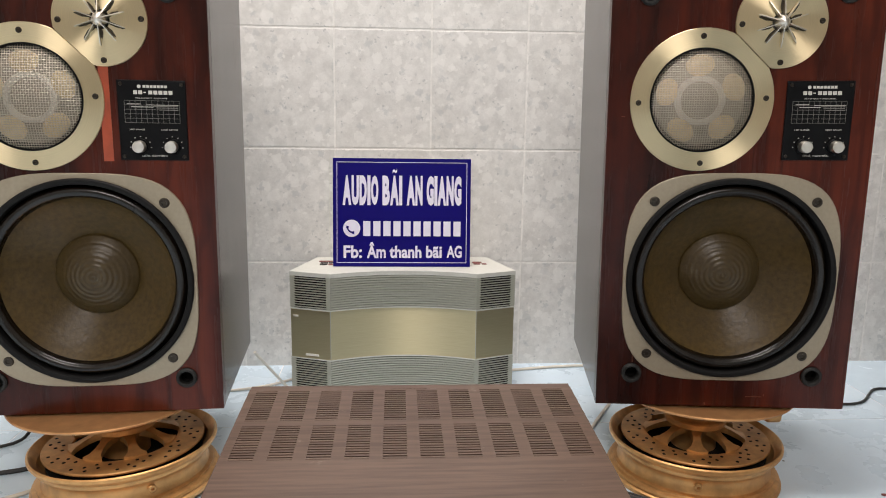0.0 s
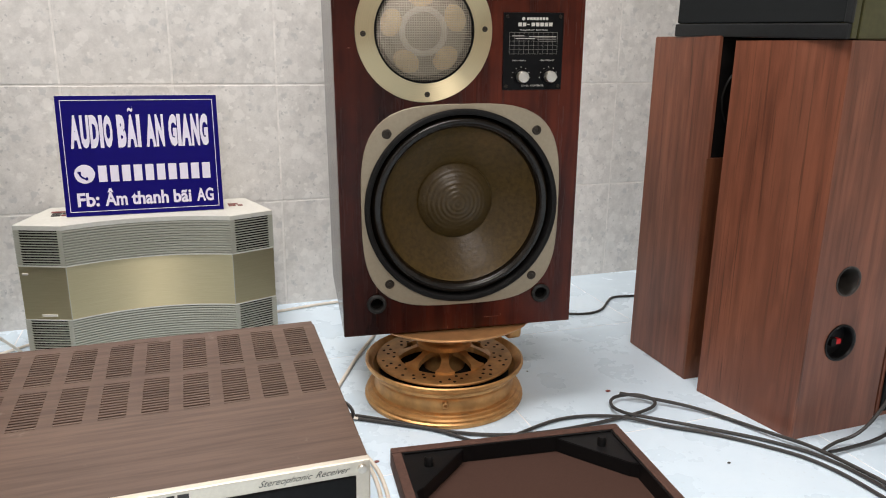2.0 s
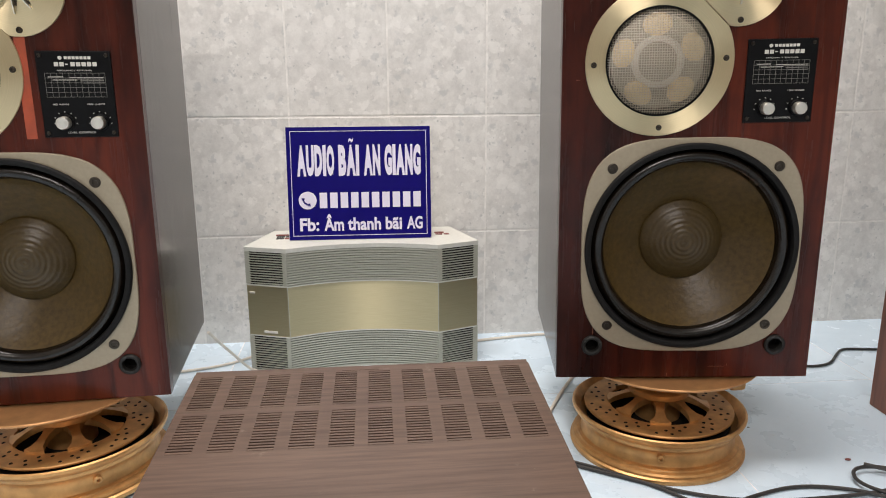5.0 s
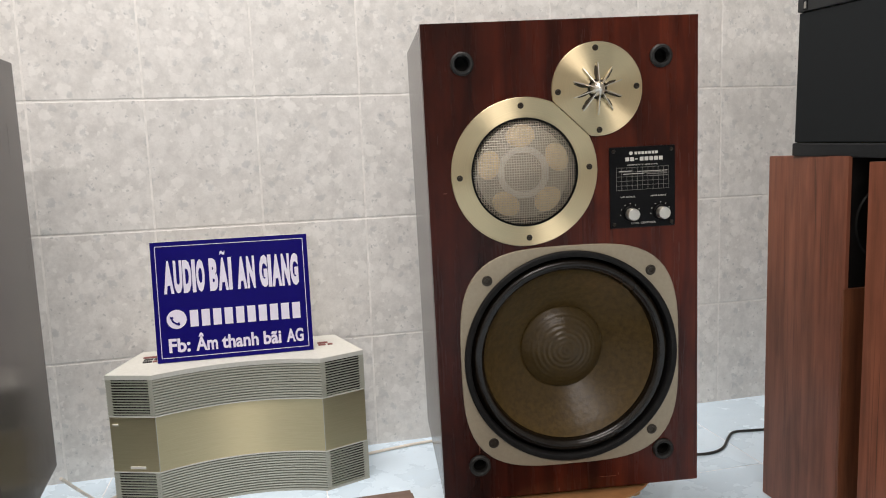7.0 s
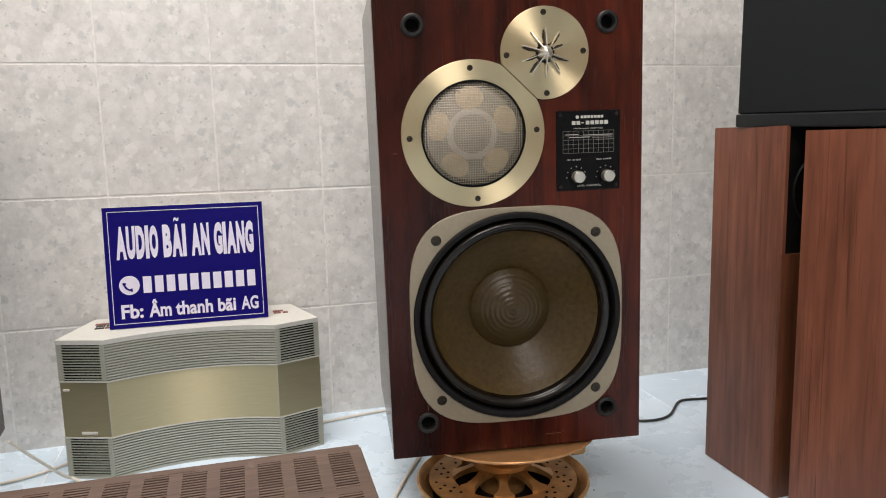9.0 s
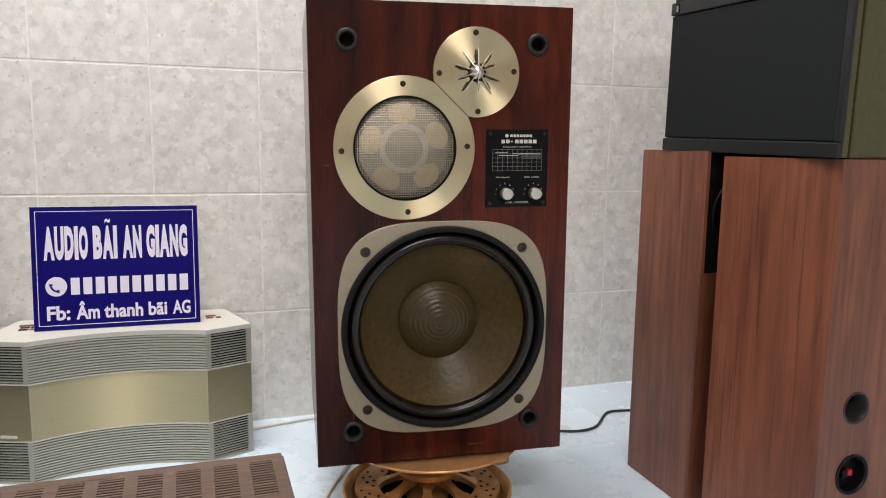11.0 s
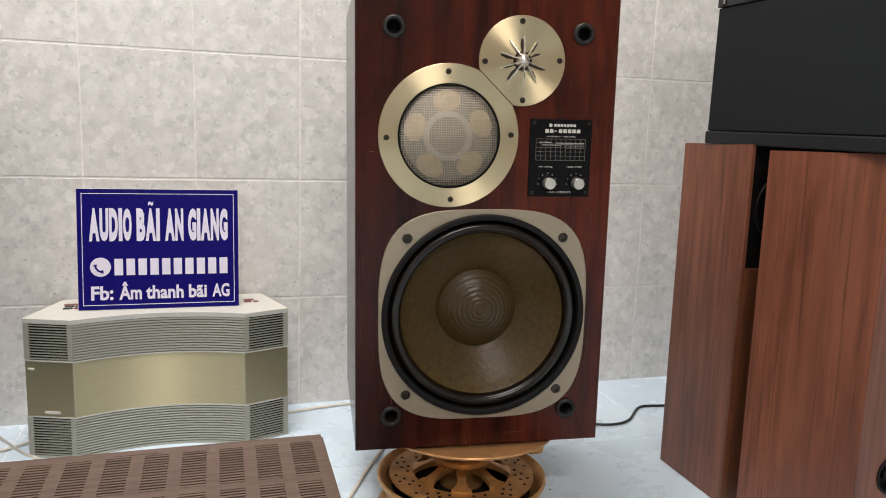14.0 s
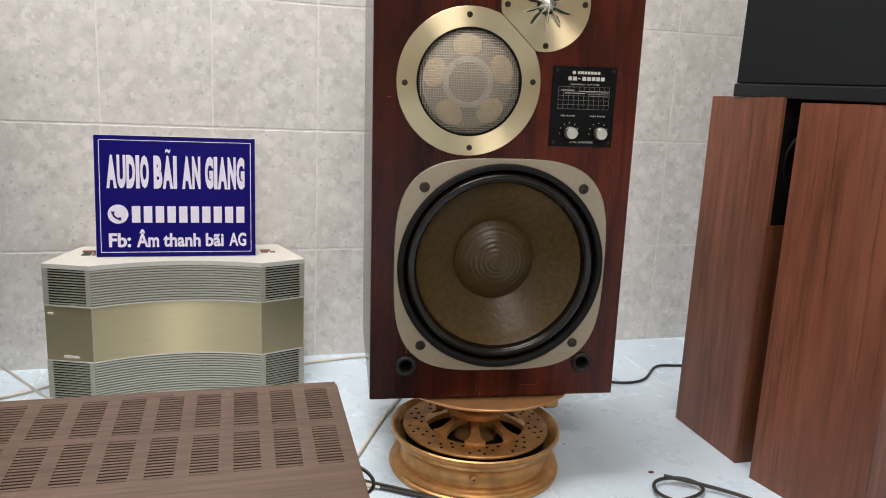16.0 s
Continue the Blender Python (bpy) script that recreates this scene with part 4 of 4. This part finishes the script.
# ---- tower speakers and the black boxes on them ----
def rear_tower():
    tw = thing("tower_speaker", pose(0.958, 1.087, 0), "red-brown laminate tower speaker with black grille slot", "tower speaker", "tower speakers side by side")
    part("body", prism([(0, 0), (0.003, 0.177), (0.165, 0.177), (0.165, 0.0)], 0, 0.602, 0.0012), CABINET, tw)
    part("front_lower", box(0.0, 0.16, -0.004, 0.0008, 0.0, 0.404, 0.001), TOWERFRONT, tw, "laminate lower front")
    part("front_edge", box(0.0, 0.006, -0.004, 0.0008, 0.404, 0.602), CABINET, tw)
    part("grille_panel", box(0.006, 0.16, -0.0015, 0.0009, 0.405, 0.602), DARK, tw, "black recessed grille")
    dr = lathe([(0.062, 0.0), (0.060, -0.003), (0.050, -0.002), (0.02, 0.0), (0, 0.0)], 40)
    part("driver_ring", shift(dr, Matrix.Translation((0.078, -0.0012, 0.50))), RUBBER, tw, "", True)
    return tw


def front_tower():
    tw = thing("tower_speaker", pose(0.951, 1.037, 0), "red-brown laminate tower speaker turned back to front", "tower speaker", "tower speakers side by side")
    shell = prism([(0, 0), (0.0325, -0.1825), (0.197, -0.1805), (0.178, 0.004)], 0, 0.594)
    bmesh.ops.delete(shell, geom=[f for f in shell.faces if max(v.co.y for v in f.verts) < -0.17], context="FACES")
    part("body", shell, CABINET, tw)
    back = pierced([(0, 0), (0.1645, 0), (0.1645, 0.594), (0, 0.594)], [ring_points(0.063, 0.251, 0.0205), ring_points(0.066, 0.153, 0.0262)], -0.004, 0.0)
    part("rear_board", shift(back, Matrix.Translation((0.0325, -0.1825, 0)) @ Matrix.Rotation(radians(0.7), 4, "Z")), CABINET, tw)
    pt = part("bass_port", lathe([(0.0235, 0.001), (0.0235, -0.0012), (0.0225, -0.0016), (0.0205, -0.0006), (0.0185, 0.004), (0.0168, 0.012), (0.016, 0.03), (0.016, 0.10), (0, 0.10)], 40), PORTGREY, tw, "grey-black flared bass port", True)
    pt.location = (1.047 - 0.951, -0.1858, 0.251)
    tm = part("terminal_cup", lathe([(0.0295, 0.001), (0.0295, -0.002), (0.0270, -0.0025), (0.0250, 0.0), (0.0245, 0.016), (0, 0.016)], 40), BLACKPLASTIC, tw, "round black terminal cup", True)
    tm.location = (1.050 - 0.951, -0.1858, 0.153)
    part("red_clip", box(0.001, 0.012, 0.008, 0.016, -0.007, 0.002, 0.002), RED, tm, "red spring clip")
    part("black_clip", box(-0.013, -0.003, 0.003, 0.016, -0.006, 0.006, 0.001), RUBBER, tm)
    return tw


def side_tower():
    tw = thing("tower_speaker", pose(1.172, 0.868, 0), "red-brown laminate tower speaker with black lower front", "tower speaker", "tower speakers side by side")
    part("body", box(0, 0.17, 0, 0.19, 0, 0.60, 0.0015), CABINET, tw)
    part("lower_grille", box(0.006, 0.164, -0.004, 0.001, 0.01, 0.17, 0.002), GRILLE, tw, "black cloth lower front")
    return tw


rear_tower()
front_tower()
side_tower()


def black_box(m, label):
    bb = thing("bookshelf_speaker", m, label, "speaker", "stacked black speakers")
    L, D, H = 0.351, 0.20, 0.243
    part("body", box(0.0215, D, 0, L, 0, H, 0.003), OLIVE, bb, "dark olive vinyl box")
    part("shadow_gap", box(0.0160, 0.0218, 0.004, L - 0.004, 0.004, H - 0.004), DARK, bb, "black groove behind the baffle")
    part("baffle", box(0.0062, 0.0162, -0.001, L, 0.001, H - 0.001, 0.0015), OLIVE, bb, "olive baffle edge")
    part("grille", box(0.0, 0.0066, 0.008, L - 0.002, 0.0215, H - 0.0215, 0.0025, 3), GRILLE, bb, "charcoal cloth grille")
    part("grille_rail", box(-0.002, 0.0065, 0.0, L, 0.0, 0.0205, 0.002), RAILBLACK, bb, "black plastic lower rail")
    part("grille_rail", box(-0.002, 0.0065, 0.0, L, H - 0.0205, H, 0.002), RAILBLACK, bb, "black plastic upper rail")
    part("edge_strip", box(-0.001, 0.0065, -0.002, 0.0085, 0.0208, H - 0.0208, 0.002), RAILBLACK, bb, "black plastic end rail")
    badge = part("badge", box(-0.0030, 0.0, L - 0.0215, L - 0.0125, H - 0.0185, H - 0.0020, 0.0006), BLACKPLATE, bb, "small dark badge with a pale mark")
    part("badge_mark", box(-0.0034, -0.0029, L - 0.0192, L - 0.0148, H - 0.0160, H - 0.0060), DIMPRINT, badge)
    # Added black filler: stops light leaking under the box and stands for shade.
    part("gap_shade_filler", box(0.030, D - 0.012, 0.012, 0.186, -0.0040, 0.0004, 0.0006), RUBBER, bb, "near-black filler for the shaded gap under the box")
    return bb


black_box(lean(0.974, 0.852, 0.5950, 2.6, 1.2, 0), "black box speaker with charcoal cloth front on the towers")
black_box(lean(0.980, 0.848, 0.8395, 2.2, 1.2, 0), "black box speaker stacked on another black speaker")


# ---- cables ----
def cable(label, points, r, mat, kind_name="speaker_cable"):
    return tagged(part(kind_name, tube(points, r), mat, None, "", True), label, "cable", "loose cables")


z = 0.0035
cable("dark grey twin speaker cable looped on the floor", [(0.262, 1.20, 0.03), (0.30, 1.17, 0.02), (0.335, 1.13, z), (0.38, 1.10, z), (0.438, 1.062, z), (0.50, 1.020, z), (0.557, 0.995, z), (0.62, 0.982, z), (0.70, 0.982, z), (0.78, 0.985, z + 0.002), (0.835, 0.995, z + 0.004), (0.850, 1.015, z + 0.006), (0.830, 1.045, z + 0.006), (0.778, 1.046, z + 0.006), (0.760, 1.000, z + 0.006), (0.82, 0.955, z + 0.004), (0.885, 0.910, z), (0.94, 0.860, z), (0.985, 0.80, z), (1.005, 0.73, z), (1.01, 0.60, z)], 0.0028, CABLE)
cable("dark grey twin speaker cable looped on the floor", [(0.57, 0.985, z), (0.62, 1.003, z), (0.67, 1.015, z), (0.72, 1.010, z), (0.77, 0.985, z + 0.003), (0.82, 0.940, z), (0.875, 0.900, z), (0.93, 0.842, z), (0.968, 0.79, z), (0.985, 0.71, z), (0.985, 0.58, z)], 0.0028, CABLE)
cable("dark grey twin speaker cable looped on the floor", [(0.80, 1.047, z + 0.010), (0.85, 1.018, z + 0.006), (0.90, 0.975, z + 0.003), (0.935, 0.925, z), (0.958, 0.865, z + 0.004), (0.985, 0.82, z + 0.005), (1.00, 0.76, z + 0.005), (1.02, 0.69, z), (1.03, 0.58, z)], 0.0030, CABLE)
cable("thin dark grey cable on the floor by the wheel stand", [(0.30, 1.16, 0.012), (0.335, 1.14, z), (0.37, 1.118, z), (0.42, 1.082, z), (0.48, 1.03, z), (0.515, 0.985, z), (0.55, 0.96, z)], 0.0026, CABLE)
cable("thin dark cable bundle behind the receiver", [(0.27, 1.19, 0.05), (0.31, 1.16, 0.045), (0.33, 1.12, 0.02), (0.30, 1.085, 0.004), (0.285, 1.06, 0.006)], 0.003, BLACKCABLE)
for k, (dx, dy, dz) in enumerate(((0.0, 0.0, 0.0), (0.006, -0.012, -0.008), (-0.004, -0.024, -0.012), (0.008, -0.036, -0.016))):
    cable("thin cream wires fanning out behind the receiver", [(0.272, 1.07 + dy, 0.045 + dz), (0.298, 1.085 + dy, 0.040 + dz), (0.318 + dx, 1.10 + dy * 0.6, 0.025 + dz), (0.338, 1.118, 0.010), (0.362, 1.112, z)], 0.0022, WHITECABLE)
cable("black wire looped beside the receiver", [(0.280, 1.066, 0.078), (0.304, 1.052, 0.080), (0.326, 1.040, 0.075), (0.336, 1.022, 0.066), (0.330, 1.020, 0.052), (0.308, 1.030, 0.040), (0.288, 1.035, 0.036)], 0.0026, BLACKCABLE)
cable("grey cable hanging down beside the tower", [(1.17, 0.80, 0.33), (1.155, 0.80, 0.22), (1.125, 0.80, 0.10), (1.075, 0.805, 0.02), (1.03, 0.82, z), (0.99, 0.80, z + 0.004)], 0.0026, CABLE)
cable("dark cable running behind the tower", [(1.22, 0.80, 0.10), (1.165, 0.80, 0.05), (1.12, 0.80, 0.012), (1.06, 0.80, z), (1.0, 0.795, z + 0.004)], 0.0028, BLACKCABLE)
cable("black power cable on the floor by the wall", [(0.84, 1.47, z), (0.90, 1.452, z), (0.95, 1.430, z), (1.0, 1.440, z), (1.04, 1.485, z), (1.075, 1.520, z), (1.12, 1.51, z), (1.20, 1.50, z)], 0.0028, BLACKCABLE, "power_cable")
cable("cream cable along the foot of the wall", [(0.27, 1.645, z), (0.34, 1.66, z), (0.42, 1.675, z), (0.55, 1.68, z), (0.8, 1.68, z)], 0.0032, WHITECABLE, "power_cable")
cable("cream cable from loudspeaker to the floor behind the radio", [(-0.224, 1.395, 0.136), (-0.213, 1.423, 0.106), (-0.195, 1.468, 0.060), (-0.177, 1.513, 0.014), (-0.166, 1.530, z), (-0.140, 1.490, z)], 0.0028, WHITECABLE)
cable("cream cable on the floor behind the receiver", [(-0.46, 1.53, z), (-0.36, 1.530, z), (-0.291, 1.546, z), (-0.249, 1.560, z), (-0.204, 1.588, z), (-0.165, 1.628, z)], 0.0028, WHITECABLE)
cable("grey flat cable beside the wheel stand", [(0.47, 1.45, z), (0.42, 1.37, z), (0.37, 1.27, z), (0.33, 1.19, z), (0.29, 1.12, z)], 0.0032, WHITECABLE)
cable("cream cable beside the receiver", [(0.285, 1.095, 0.012), (0.318, 1.075, z), (0.340, 1.03, z), (0.354, 0.975, z), (0.356, 0.93, z), (0.350, 0.87, z), (0.340, 0.80, z)], 0.0030, WHITECABLE)
cable("cream cable beside the receiver", [(0.285, 1.088, 0.012), (0.312, 1.066, z), (0.333, 1.024, z), (0.346, 0.972, z), (0.347, 0.93, z), (0.340, 0.87, z), (0.328, 0.80, z)], 0.0030, WHITECABLE)
cable("black cable on the floor beyond the wheel stand", [(-0.80, 1.27, z), (-0.66, 1.285, z), (-0.618, 1.306, z), (-0.606, 1.330, 0.012), (-0.612, 1.355, 0.040), (-0.600, 1.37, 0.075)], 0.0030, BLACKCABLE)
cable("black cable on the floor beyond the wheel stand", [(-0.80, 1.17, z), (-0.66, 1.183, z), (-0.591, 1.197, z), (-0.545, 1.215, z), (-0.49, 1.25, z)], 0.0040, BLACKCABLE)
cable("cream cable on the floor beyond the wheel stand", [(-0.80, 0.98, z), (-0.65, 1.05, z), (-0.52, 1.130, z), (-0.484, 1.178, z), (-0.46, 1.21, z)], 0.0032, WHITECABLE)


# ---- crumbs on the floor ----
for x, y, r, mat in ((0.800, 1.082, 0.0035, MAROON), (0.846, 0.826, 0.0022, INK), (0.360, 0.985, 0.0030, MAROON), (0.905, 0.995, 0.0018, WHITECABLE), (0.70, 1.20, 0.0016, INK)):
    bm = bmesh.new()
    bmesh.ops.create_icosphere(bm, subdivisions=1, radius=r)
    for v in bm.verts:
        v.co = Vector((v.co.x * 1.5, v.co.y, v.co.z * 0.5)) * (1 + 0.4 * noise.noise(v.co * 900))
    shift(bm, Matrix.Translation((x, y, r * 0.4)))
    tagged(part("crumb", bm, mat), "tiny crumb of debris on the floor tiles", "debris", "crumbs on the floor")


# ---- wall and floor tiles ----
def tiling(name, mat, parent, mesh_bm, places):
    first = part(name, mesh_bm, mat, parent)
    for k, p in enumerate(places):
        ob = first if k == 0 else new(name, first.data)
        ob.parent = parent
        ob.location = p


NORTH = bpy.data.objects["wall_north"]
PX, PZ, J = 0.2095, 0.2545, 0.0036
tiling("wall_tile", WALL_TILE, NORTH, box(-PX / 2 + J / 2, PX / 2 - J / 2, -0.004, 0.004, -PZ / 2 + J / 2, PZ / 2 - J / 2, 0.0012),
       [(0.3235 + PX * (i + 0.5), WALL_Y + 0.003, PZ * (k + 0.5) - 0.0105) for i in range(-9, 8) for k in range(11)])
P = 0.419
tiling("floor_tile", FLOOR_TILE, FLOOR, box(-P / 2 + 0.0013, P / 2 - 0.0013, -P / 2 + 0.0013, P / 2 - 0.0013, -0.006, 0.0, 0.0005),
       [(1.0365 + P * (i + 0.5), 1.368 + P * (k + 0.5), 0) for i in range(-6, 2) for k in range(-14, 1)])
